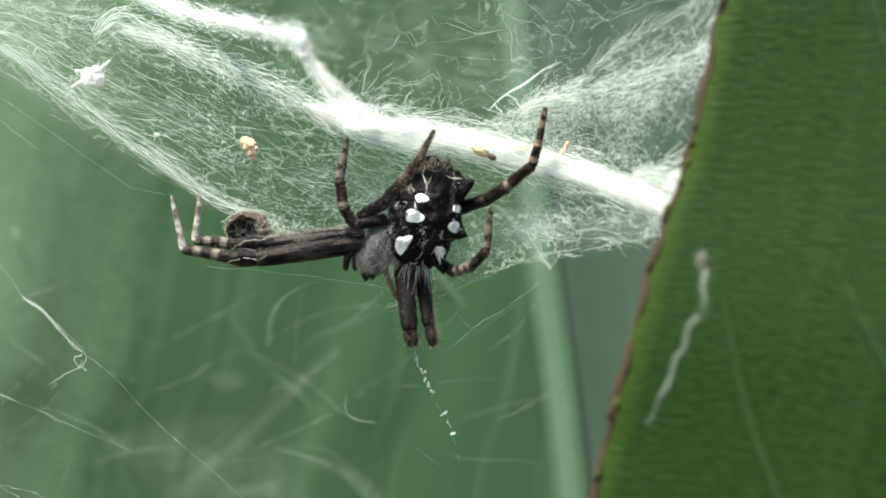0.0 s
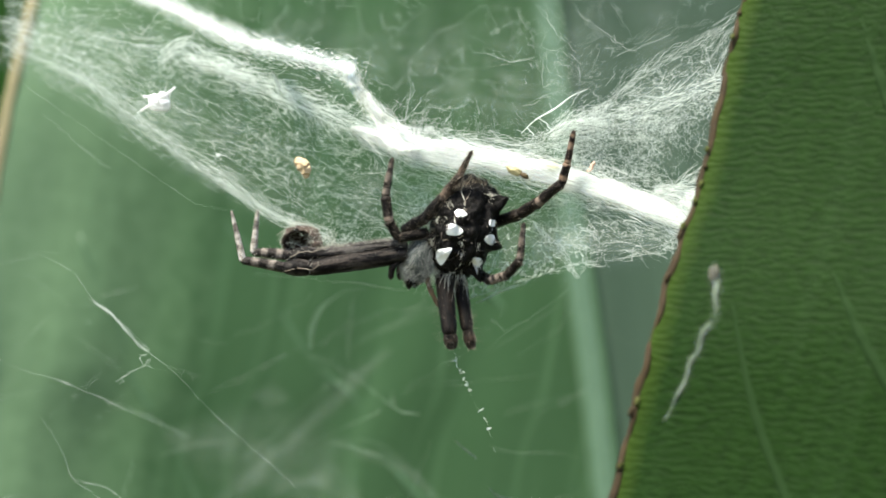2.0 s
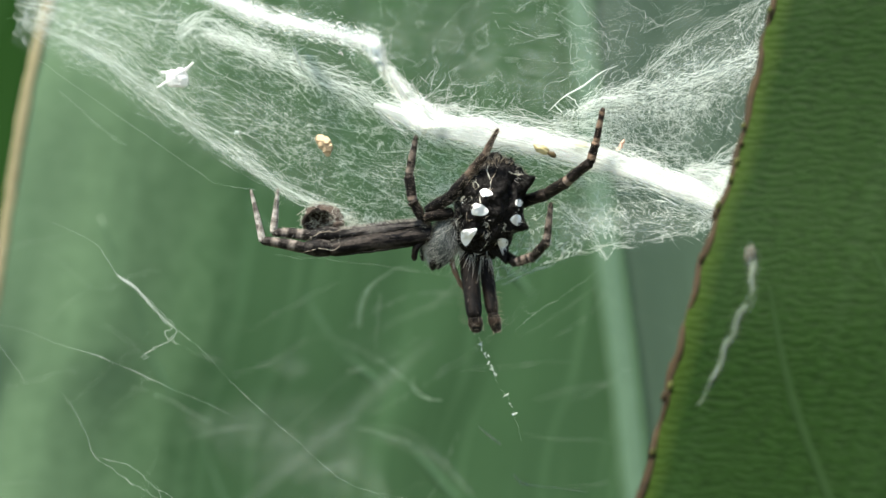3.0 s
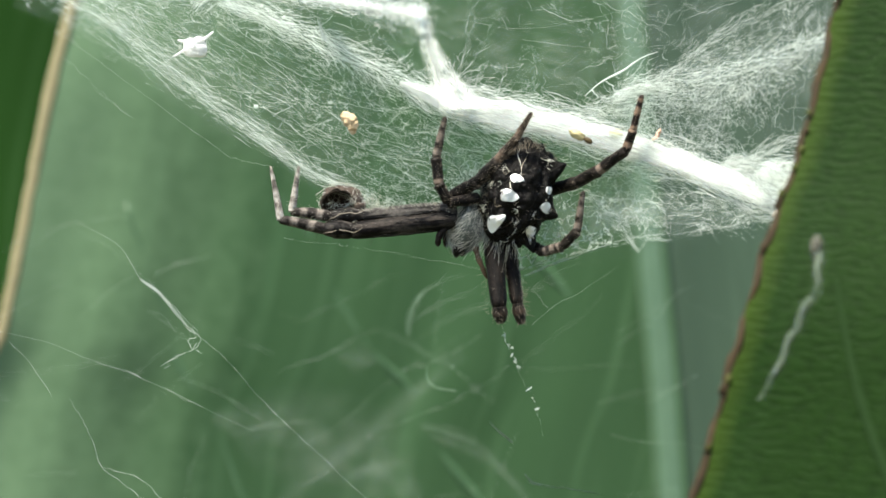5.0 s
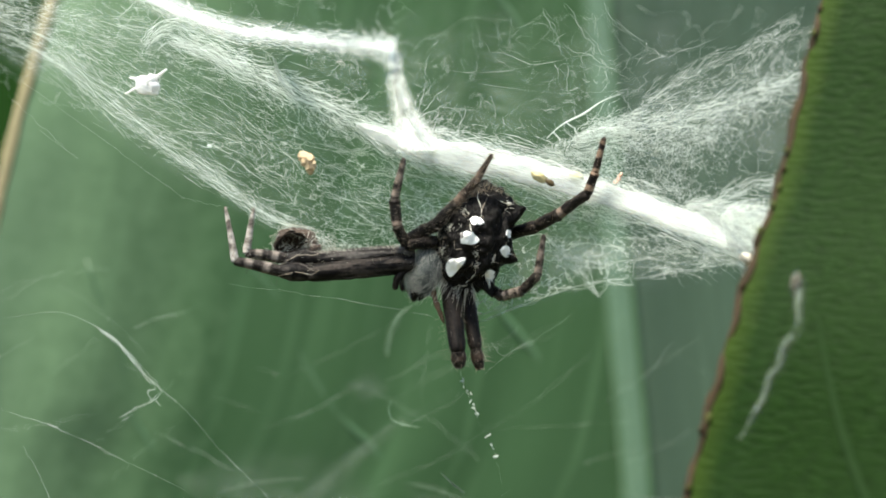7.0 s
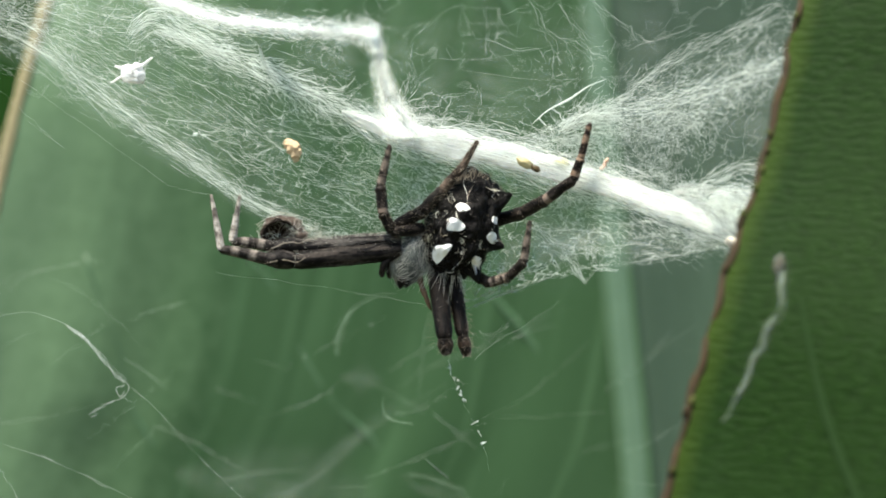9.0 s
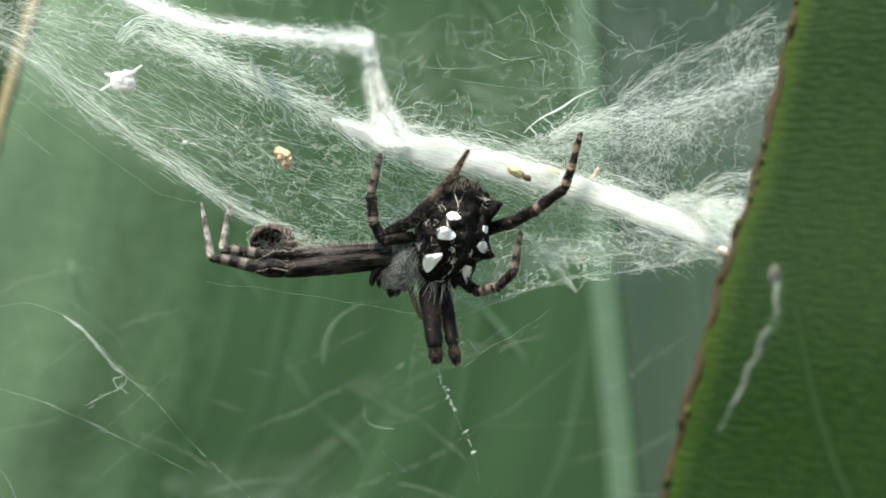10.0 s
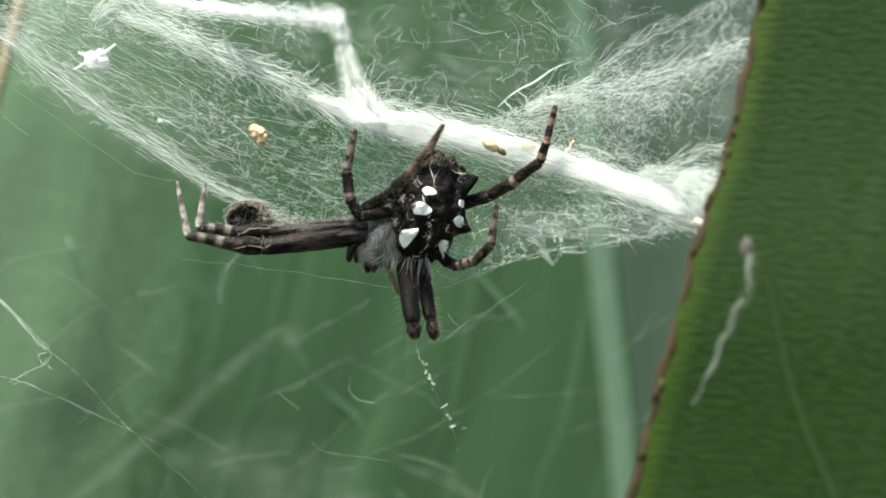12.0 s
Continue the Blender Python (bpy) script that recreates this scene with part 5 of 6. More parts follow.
def leaf_scar(rows):
    c = root("silk_trail", (20.64, -20.00, 10.06))
    rng = np.random.default_rng(51)
    pts = np.c_[np.array([(20.60, -20.60, 10.16), (20.74, -20.80, 8.93), (20.52, -21.00, 7.67), (19.72, -21.20, 6.20), (18.87, -21.40, 4.33), (18.22, -21.50, 2.78), (17.30, -21.40, 1.42)]), (0.42, 0.36, 0.30, 0.33, 0.30, 0.27, 0.10)]
    line = spline(pts, 60)
    flat_rows = rows.reshape(-1, 3)
    for p in line:
        near = np.argmin((flat_rows[:, 0] - p[0]) ** 2 + (flat_rows[:, 2] - p[2]) ** 2)
        p[1] = flat_rows[near, 1] - 0.10
    line[:, 1] = np.convolve(np.pad(line[:, 1], 6, "edge"), np.ones(13) / 13, "valid")
    g = Geo()
    crust = wavy(rng, line[:, :3], 0.06, 5)
    tube(g, crust, line[:, 3] * 0.42 * (1 + 0.5 * np.array([noise.noise(Vector((i * 0.3, 4, 4))) for i in range(60)])), 10, 0.2, rough=0.08, rng=rng)
    part("trail", g, SCAR, c)
    veil("trail_edge", *beside(crust[2:], 1.25 * line[2:, 3], -0.14), VEIL_TRAIL, c, "thin ragged silk along the trail")
    g = Geo()
    blob(g, line[0, :3] + (0, 0.02, 0), (0.32, 0.10, 0.46), (0, 8, 0), 0.35, 6)
    part("trail_head", g, SCAR_END, c, "pinkish-grey lump")
    veil("trail_edge", *beside([line[0, :3] + (0.05, 0, 0.75), line[0, :3] + (0.02, 0, 0.3), line[0, :3] - (0, 0, 0.3), line[0, :3] - (0.02, 0, 0.9)], [0.1, 0.6, 0.6, 0.15], -0.2), VEIL_TRAIL, c)
    tagged(c, "pale crusty silk trail on the dark green leaf", "silk trail")


# ---- spider ----
def hairs(geo, roots, dirs, length, rng, bend=0.4, radius=0.012, droop=(0, 0, -1)):
    for p, d in zip(roots, dirs):
        ln = rng.uniform(*length)
        s = np.linspace(0, 1, 6)[:, None]
        d = d + rng.normal(size=3) * 0.18
        q = np.asarray(p) + d * ln * s + np.asarray(droop) * bend * ln * s**2
        tube(geo, q, radius * (1 - 0.75 * s[:, 0]), 3, caps=False)


def leg(parent, joints, segments, mats, rng, spines=6, spine_mat=None, knob=0.14, even=False):
    """joints: (place, radius) at each joint; segments: their names. Each segment swells a little, flares before its far joint and narrows at it."""
    first = None
    for k, name in enumerate(segments):
        (a, ra), (b, rb) = joints[k], joints[k + 1]
        a, b = np.asarray(a, float), np.asarray(b, float)
        n = 34
        s = np.linspace(0, 1, n)
        sag = np.array([0, 0, 0.05]) * np.linalg.norm(b - a) * np.sin(np.pi * s)[:, None]
        p = a + (b - a) * (s * 1.02 - 0.01 + (0.25 * rb / np.linalg.norm(b - a)) * s)[:, None] + sag * (0 if k == 0 else 0.4)
        r = (ra + (rb - ra) * s) * (0.86 + 0.16 * np.sin(np.pi * np.clip(s * 1.02, 0, 1)) ** 0.6 + knob * np.exp(-((s - 0.88) / 0.08) ** 2))
        if even and name == "patella":
            r *= 0.94 + 0.22 * np.sin(np.pi * s) ** 1.5
        r[0] *= 0.95 if even else 0.7
        r[-2:] *= (0.93, 0.72) if even else (0.85, 0.5)
        g = Geo()
        ridge = np.array([noise.noise(Vector(q * 1.6)) for q in p])
        tube(g, p, r * (1 + (0.05 if even else 0.10) * ridge), 18, rough=0.012 if even else 0.03, rng=rng)
        ob = part(name, g, mats[k], first or parent)
        if first is None:
            ob.name = "leg"
            first = ob
        if spines:
            g = Geo()
            _, side, up = axes_along(p)
            i = rng.integers(1, n - 1, size=spines * 14)
            o = rng.uniform(0, 2 * np.pi, size=len(i))
            d = np.cos(o)[:, None] * side[i] + np.sin(o)[:, None] * up[i]
            ax = (b - a) / np.linalg.norm(b - a)
            hairs(g, p[i] + d * r[i][:, None] * 0.9, d * 0.6 + ax * 0.8, (0.08, 0.34), rng, 0.1, 0.009)
            part("bristles", g, spine_mat or HAIR_TAN, first, "", "stuff")
    return first


def spider():
    sp = root("spider", (0.86, 3.00, 11.65))
    rng = np.random.default_rng(61)

    # abdomen: a black egg, lumpy, with pointed humps
    centre, turn = np.array((3.36, 3.70, 13.59)), (0, 13, 0)
    radii = np.array((2.25, 2.4, 3.45))
    rot = np.array(Euler([radians(a) for a in turn]).to_matrix())

    def direction(dx, dz, front=-1.0):
        """The egg's own direction that shows dx, dz from its middle."""
        w = rot.T @ np.array([dx, 0, dz])
        u = np.array([w[0] / radii[0], 0, w[2] / radii[2]])
        rr = u[0] ** 2 + u[2] ** 2
        if rr > 0.98:
            u *= np.sqrt(0.98 / rr)
            rr = 0.98
        u[1] = front * np.sqrt(1 - rr)
        return u

    def corner(dx, dz, dy, width):
        """A pointed hump whose tip lies at dx, dy, dz from the egg's middle."""
        u = (rot.T @ np.array([dx, dy, dz])) / radii
        size = np.linalg.norm(u)
        return u / size, size - 1.0, width

    humps = [corner(3.55, 2.2, -0.9, 0.022), corner(2.95, -1.55, -1.3, 0.012), corner(1.35, -4.0, -1.1, 0.014), corner(0.3, 3.95, -0.6, 0.06), corner(1.9, 3.0, -0.6, 0.05),
             corner(0.05, 0.8, -2.85, 0.02), corner(-0.5, 0.0, -2.95, 0.025), corner(-1.05, -1.8, -2.55, 0.03), corner(-2.3, -0.4, -1.4, 0.05), corner(-1.1, 2.3, -1.9, 0.05),
             corner(2.0, -0.8, -2.1, 0.03), corner(0.9, -2.2, -2.3, 0.03), corner(-2.2, -2.3, -1.0, 0.06), corner(1.3, 1.3, -2.6, 0.03), corner(0.6, -0.9, -2.75, 0.03)]

    def shape(d):
        k = 1.0
        for u, h, w in humps:
            k += max(h, 0.04) * np.exp(-1.3 * np.sqrt(max(1 - d @ u, 0) / w + 0.02))
        return k

    g = Geo()
    blob(g, centre, radii, turn, 0.095, 7, 110, 150, 4.4, shape)
    abdomen = part("abdomen", g, CUTICLE, sp, "lumpy black abdomen with pointed humps")

    def skin(dx, dz, out=0.0):
        u = direction(dx, dz)
        k = shape(u) + 0.095 * noise.fractal(Vector(u * 4.4) + Vector((7 * 7.3, 1.7, 3.1)), 1.0, 2.0, 3)
        nrm = rot @ (u / radii)
        nrm /= np.linalg.norm(nrm)
        return centre + rot @ (u * k * radii) + nrm * out, nrm

    def skin_at(dx, dz, out=0.0):
        """The place on the lumpy skin that really shows dx, dz from the egg's middle."""
        ax, az = dx, dz
        for _ in range(16):
            p, _ = skin(ax, az)
            ax += 0.5 * (dx - (p[0] - centre[0]))
            az += 0.5 * (dz - (p[2] - centre[2]))
        return skin(ax, az, out)

    # white spots, flush with the skin, drawn out to a point
    for outline in (
        ((-0.39, 1.12), (-0.13, 1.31), (0.25, 1.23), (0.58, 0.90), (0.32, 0.75), (-0.16, 0.75)),
        ((-0.98, 0.16), (-0.72, 0.30), (-0.20, 0.19), (0.25, -0.25), (-0.05, -0.55), (-0.65, -0.55), (-0.94, -0.44)),
        ((-1.84, -1.74), (-1.61, -1.52), (-1.09, -1.48), (-0.61, -1.44), (-0.76, -1.85), (-1.13, -2.30), (-1.50, -2.67), (-1.72, -2.52), (-1.87, -2.15)),
        ((2.07, 0.49), (2.33, 0.53), (2.48, 0.30), (2.40, 0.04), (2.14, 0.04), (2.03, 0.23)),
        ((1.66, -0.88), (1.88, -0.62), (2.25, -0.55), (2.44, -0.96), (2.55, -1.52), (2.10, -1.33), (1.81, -1.14)),
        ((0.77, -2.30), (1.03, -2.15), (1.40, -2.30), (1.36, -2.67), (1.14, -3.41), (0.88, -2.97), (0.73, -2.59)),
    ):
        o = spline([(*q, 0) for q in outline] + [(*outline[0], 0)], 28)[:-1, :2]
        mid = o.mean(0)
        n, m = 6, len(o)
        verts = [skin_at(*mid, 0.045)[0]]
        for i in range(1, n):
            f = i / (n - 1)
            verts += [skin_at(*(mid + (q - mid) * f), 0.045 - 0.035 * f**3)[0] - (0, 0.02, 0) for q in o]
        f = [(0, 1 + j, 1 + (j + 1) % m) for j in range(m)]
        f += [(1 + i * m + j, 1 + (i + 1) * m + j, 1 + (i + 1) * m + (j + 1) % m, 1 + i * m + (j + 1) % m) for i in range(n - 2) for j in range(m)]
        g = Geo()
        g.add(verts, f)
        part("white_spot", g, SPOT, abdomen, "white drop-shaped spot")
    # pale squiggles across the abdomen
    for pts in (
        ((0.28, 3.09), (0.13, 2.61), (0.32, 2.01), (0.39, 1.49)),
        ((0.77, 2.61), (0.62, 2.24), (0.43, 1.87), (0.39, 1.49)),
        ((0.39, 1.42), (0.28, 1.05), (0.51, 0.79)),
        ((0.02, 3.06), (-0.35, 2.72), (-0.61, 2.35), (-0.87, 2.09)),
        ((-0.91, 1.90), (-0.61, 1.72), (-0.39, 1.42)),
        ((-0.35, 0.79), (-0.31, 0.38), (-0.13, 0.08), (0.02, 0.01)),
        ((-1.54, 0.79), (-1.69, 0.53), (-1.58, 0.30)),
        ((-1.91, -0.70), (-2.17, -0.96), (-2.06, -1.33)),
        ((-2.13, -1.63), (-2.32, -2.00), (-2.21, -2.37)),
        ((-0.57, -3.04), (-0.20, -2.74), (0.10, -2.37)),
        ((-0.05, -1.00), (0.17, -1.18), (0.02, -1.41)),
        ((0.02, -1.55), (0.21, -1.78), (0.10, -2.07)),
        ((1.58, 2.46), (2.03, 2.28), (2.48, 2.16)),
        ((2.03, -0.44), (2.22, -0.18), (2.36, -0.03)),
        ((1.14, -2.74), (1.21, -3.30), (1.43, -3.60)),
        ((1.40, -1.14), (1.21, -1.44), (1.32, -1.70)),
        ((-1.02, -3.12), (-0.72, -3.23), (-0.39, -3.15)),
    ):
        g = Geo()
        tube(g, spline([skin_at(x, z, 0.03)[0] for x, z in pts], 24), rng.uniform(0.018, 0.032) * np.sin(np.linspace(0.25, 2.9, 24)) ** 0.7 * (1 + 0.3 * rng.normal(size=24)).clip(0.4, 1.6), 5, rough=0.25, rng=rng)
        part("pale_line", g, HAIR if rng.random() < 0.7 else HAIR_TAN, abdomen)
    for _ in range(15):
        x, z, a = rng.normal(0.2, 1.2), rng.normal(0.0, 1.7), rng.uniform(0, 6.3)
        pts = []
        for _ in range(4):
            pts.append(skin(x, z, 0.015)[0])
            a += rng.normal() * 0.9
            x, z = x + 0.13 * np.cos(a), z + 0.13 * np.sin(a)
        g = Geo()
        tube(g, spline(pts, 12), rng.uniform(0.007, 0.018), 4)
        part("pale_line", g, HAIR_TAN if rng.random() < 0.8 else HAIR, abdomen)
    # small pale tufts on the flank and between the spots
    g = Geo()
    for x, z, wide, count in ((-1.65, 0.60, 0.16, 34), (-2.13, -1.07, 0.20, 34), (-2.25, -2.19, 0.22, 40), (-0.05, -1.11, 0.10, 14), (0.10, -1.93, 0.12, 16), (-0.72, 1.64, 0.14, 20), (1.29, -1.33, 0.10, 12), (2.14, 2.31, 0.18, 24)):
        at = [skin_at(x + rng.normal() * wide, z + rng.normal() * wide) for _ in range(count)]
        hairs(g, [a[0] for a in at], [a[1] + rng.normal(size=3) * 0.6 for a in at], (0.08, 0.24), rng, 0.4, 0.013)
    part("pale_tufts", g, HAIR, abdomen, "short whitish tufts", "stuff")
    # tan bristly ridge over the top and flank hair
    g = Geo()
    ridge = spline([(-0.7, 2.1, 0), (0.2, 2.85, 0), (1.0, 3.15, 0), (2.0, 2.55, 0), (3.0, 1.95, 0)], 60)
    at = [skin(ridge[k][0] + rng.normal() * 0.09, ridge[k][1] + rng.normal() * 0.13) for k in rng.integers(0, 60, size=420)] + [skin(rng.normal(-2.0, 0.25), rng.normal(-0.4, 1.2)) for _ in range(70)]
    hairs(g, [a[0] for a in at], [a[1] + np.array((0, -0.2, 0.5)) for a in at], (0.10, 0.32), rng, 0.3, 0.014)
    part("bristles", g, HAIR_TAN, abdomen, "", "stuff")
    g = Geo()
    for k in range(110):
        f = rng.random()
        x, z = np.interp(f, (0, 0.35, 0.6, 1), (-2.25, -2.15, -1.5, 0.2)), np.interp(f, (0, 0.35, 0.6, 1), (-0.8, -2.5, -3.1, -3.35))
        p, nrm = skin(x + 0.12 * rng.normal(), z + 0.12 * rng.normal())
        way = np.array((np.interp(f, (0, 0.5, 1), (-0.8, -0.5, 0.1)), -0.5, np.interp(f, (0, 0.5, 1), (-0.35, -0.8, -0.9))))
        hairs(g, [p - (0, 0.15, 0)], [way + 0.2 * rng.normal(size=3)], (0.6, 1.35), rng, 0.35, 0.014)
    part("long_hairs", g, HAIR, abdomen, "long whitish hairs", "stuff")
    g = Geo()
    at = [skin(rng.normal(0, 1.2), rng.normal(0, 1.8)) for _ in range(70)]
    hairs(g, [a[0] for a in at], [a[1] for a in at], (0.08, 0.25), rng, 0.4, 0.008)
    part("short_hairs", g, HAIR_TAN, abdomen, "", "stuff")

    # head and thorax under grey hair
    hc, hr, ht = np.array((0.08, 3.50, 11.24)), np.array((1.24, 1.45, 1.82)), (0, 22, 0)
    hrot = np.array(Euler([radians(a) for a in ht]).to_matrix())
    g = Geo()
    blob(g, hc, hr, ht, 0.10, 4, 26, 36)
    head = part("cephalothorax", g, CARAPACE, sp, "grey hairy head and thorax")
    u = rng.normal(size=(900, 3))
    u[:, 1] = -np.abs(u[:, 1])
    u /= np.linalg.norm(u, axis=1, keepdims=True)
    g = Geo()
    pts = hc + (u * hr) @ hrot.T
    nrm = (u / hr) @ hrot.T
    nrm /= np.linalg.norm(nrm, axis=1, keepdims=True)
    flow = pts - (hc + np.array((1.5, 0.3, 2.0)))
    flow -= nrm * (flow * nrm).sum(1, keepdims=True)
    flow /= np.linalg.norm(flow, axis=1, keepdims=True) + 1e-6
    swirl = np.cross(nrm, flow) * (0.55 * np.sin(2.2 * pts[:, :1] + 1.1 * pts[:, 2:3]))
    hairs(g, pts, nrm * 0.20 + 0.75 * flow + swirl, (0.3, 0.85), rng, 0.10, 0.0095)
    part("grey_hair", g, HAIR_GREY, head, "flattened grey-white hair", "stuff")
    for a, b, r in (((-0.56, 2.70, 10.06), (-0.60, 2.90, 9.24), 0.30), ((-0.11, 2.90, 9.92), (-0.26, 3.10, 9.32), 0.26)):
        g = Geo()
        tube(g, spline([a, b], 8), np.array((0.7, 0.95, 1, 1, 0.95, 0.8, 0.55, 0.2)) * r, 10)
        part("chelicera", g, CUTICLE, head)
    for a, b, c, r in (((-1.01, 2.50, 11.44), (-1.68, 2.30, 10.87), (-1.87, 2.40, 9.97), 0.24), ((-1.17, 3.70, 11.30), (-1.40, 3.50, 10.61), (-1.32, 3.50, 9.93), 0.2)):
        g = Geo()
        tube(g, spline([a, b, c], 14), np.interp(np.linspace(0, 1, 14), (0, 0.5, 0.9, 1), (0.8, 1, 0.9, 0.3)) * r, 9, rough=0.05, rng=rng)
        part("pedipalp", g, DARK_LEG, head)

    names = ("femur", "patella", "tibia", "tarsus")
    # two long front legs, held together
    leg(sp, [((-0.72, 3.10, 12.34), 0.76), ((-7.05, 2.10, 11.85), 0.60), ((-9.04, 1.80, 11.87), 0.42), ((-11.69, 1.50, 12.18), 0.30), ((-11.25, 1.30, 15.19), 0.10)],
        names, (VELVET_LEG, KNEE, GREY_LEG, PALE_LEG), rng, 9, HAIR, 0.04, True)
    leg(sp, [((-0.72, 2.70, 11.80), 0.70), ((-7.61, 1.50, 10.93), 0.62), ((-9.45, 1.30, 11.03), 0.44), ((-12.37, 0.90, 11.60), 0.30), ((-13.09, 0.80, 15.14), 0.10)],
        names, (VELVET_SHADED, KNEE, GREY_LEG, PALE_LEG), rng, 7, BRISTLE, 0.04, True)
    # Pale seams and black streaks: thin tubes laid along the front legs.
    for pts, r, mat in (([(-6.51, 1.50, 12.42), (-7.24, 1.30, 12.15), (-8.05, 1.30, 12.15), (-8.71, 1.30, 11.89), (-9.30, 1.20, 11.55)], 0.020, HAIR_TAN), ([(-9.48, 0.70, 10.75), (-8.38, 0.75, 10.94), (-7.35, 0.80, 10.87), (-6.84, 1.00, 11.14)], 0.018, HAIR_TAN),
                        ([(-4.13, 1.45, 11.98), (-2.87, 1.60, 12.18), (-1.46, 2.20, 12.40)], 0.06, CUTICLE), ([(-6.71, 1.30, 11.41), (-3.98, 1.50, 11.54), (-1.01, 2.00, 11.83)], 0.05, CUTICLE), ([(-6.18, 1.00, 10.58), (-3.97, 1.20, 10.78), (-2.12, 1.60, 11.06)], 0.035, CUTICLE)):
        g = Geo()
        tube(g, wavy(rng, spline(pts, 26), 0.02, 3), r * np.sin(np.linspace(0.2, 2.95, 26)) ** 0.6, 6, rough=0.15, rng=rng)
        part("pale_seam" if mat is HAIR_TAN else "dark_streak", g, mat, sp)
    fuzz = Geo()
    for _ in range(520):
        k = rng.random()
        p = np.array((-0.83, 2.90, 12.85)) * (1 - k) + np.array((-6.79, 2.00, 12.26)) * k
        hairs(fuzz, [p + (0, rng.normal() * 0.3, 0.02)], [np.array((-0.6, rng.normal() * 0.4 - 0.1, 0.7))], (0.15, 0.5), rng, 0.1, 0.009)
    for a, b, ra, rb in ((np.array((-0.72, 3.10, 12.34)), np.array((-7.05, 2.10, 11.85)), 0.74, 0.58), (np.array((-0.72, 2.70, 11.80)), np.array((-7.61, 1.50, 10.93)), 0.68, 0.60)):
        for _ in range(420):
            k, o = rng.random(), rng.uniform(-0.3, np.pi + 0.3)
            d = np.array((0.0, -np.sin(o) * 0.9, np.cos(o) * 0.9 + 0.1))
            hairs(fuzz, [a + (b - a) * k + d * (ra + (rb - ra) * k)], [np.array((-0.9, 0, 0)) + 0.25 * d], (0.12, 0.35), rng, 0.05, 0.005)
    spines = Geo()
    for p in ((-11.49, 0.90, 11.16), (-10.68, 0.90, 10.94), (-9.94, 0.90, 10.72), (-9.57, 0.90, 10.57), (-8.75, 0.90, 10.42), (-7.79, 0.90, 10.20), (-6.17, 0.90, 10.36)):
        hairs(spines, [np.array(p)], [np.array((-0.15, -0.1, -1.0))], (0.4, 0.6), rng, 0.0, 0.018)
    part("leg_fuzz", fuzz, HAIR, sp, "pale fuzz along the front legs", "stuff")
    part("leg_spines", spines, BRISTLE, sp, "dark spines below the front legs", "stuff")
    # short leg raised beside the front legs
    leg(sp, [((0.86, 2.90, 13.31), 0.42), ((-1.16, 1.90, 12.94), 0.36), ((-1.80, 1.70, 14.13), 0.36), ((-2.02, 1.70, 15.92), 0.34), ((-1.43, 1.50, 18.67), 0.15)],
        names, (DARK_LEG, DARK_LEG, RING_LEG, MOTTLED_LEG), rng, 8, None, 0.2)
    # leg that reaches up behind the abdomen
    leg(sp, [((-0.95, 3.30, 13.47), 0.44), ((0.78, 2.30, 14.36), 0.42), ((2.12, 1.90, 15.73), 0.40), ((3.38, 1.40, 17.26), 0.27), ((4.37, 0.90, 18.97), 0.12)],
        names, (DARK_LEG, DARK_LEG, BROWN_LEG, BROWN_LEG), rng, 26, HAIR_TAN)
    # long leg held out to the silk band
    leg(sp, [((4.88, 5.00, 13.74), 0.45), ((7.57, 3.10, 14.47), 0.42), ((8.91, 2.10, 15.20), 0.40), ((10.70, 0.90, 16.50), 0.33), ((11.15, 0.50, 17.89), 0.27), ((11.68, 0.10, 20.15), 0.17)],
        ("femur", "patella", "tibia", "metatarsus", "tarsus"), (DARK_LEG, DARK_LEG, RING_LEG, BAND_LEG, BAND_TIP), rng, 6)
    # curled leg below it
    leg(sp, [((4.09, 3.90, 10.49), 0.36), ((5.30, 2.70, 9.70), 0.34), ((6.55, 2.10, 10.06), 0.33), ((7.54, 1.70, 11.09), 0.30), ((7.90, 1.50, 13.77), 0.15)],
        names, (DARK_LEG, MOTTLED_LEG, DARK_LEG, MOTTLED_LEG), rng, 8)
    # two folded legs hanging down
    leg(sp, [((1.78, 4.10, 10.95), 0.74), ((2.38, 1.70, 6.01), 0.54), ((2.50, 1.90, 5.00), 0.34), ((1.86, 4.10, 8.67), 0.34)], names[:3], (BLACK_LEG, TIP_LEG, DARK_LEG), rng, 8, None, 0.10, True)
    leg(sp, [((2.80, 4.70, 10.78), 0.56), ((3.58, 2.70, 6.20), 0.44), ((3.86, 2.70, 4.92), 0.30), ((2.85, 4.50, 8.68), 0.30)], names[:3], (BLACK_LEG, TIP_LEG, DARK_LEG), rng, 8, None, 0.10, True)
    g = Geo()
    tube(g, spline([(0.64, 3.40, 10.08), (0.87, 3.20, 9.32), (1.17, 3.20, 8.57), (1.48, 3.40, 7.82)], 16), np.array([0.22, 0.23, 0.22, 0.20, 0.16, 0.20, 0.21, 0.20, 0.17, 0.14, 0.16, 0.16, 0.14, 0.12, 0.08, 0.03]), 9, rough=0.06, rng=rng)
    part("pedipalp", g, RUST_LEG, head)
    g = Geo()
    for x0, x1, side in ((1.20, 1.75, -1), (3.30, 4.15, 1)):
        for f in np.linspace(0, 1, 22):
            p = np.array((x0 + (x1 - x0) * f, 3.6 - 1.6 * f, 9.83 - 4.36 * f))
            hairs(g, [p], [np.array((side * 0.9, rng.normal() * 0.3, rng.uniform(-0.5, 0.2)))], (0.25, 0.6), rng, 0.1, 0.012)
    part("leg_fringe", g, HAIR_TAN, sp, "pale bristles on the hanging legs", "stuff")
    return tagged(sp, "black spider with white spots clinging to silk", "spider")


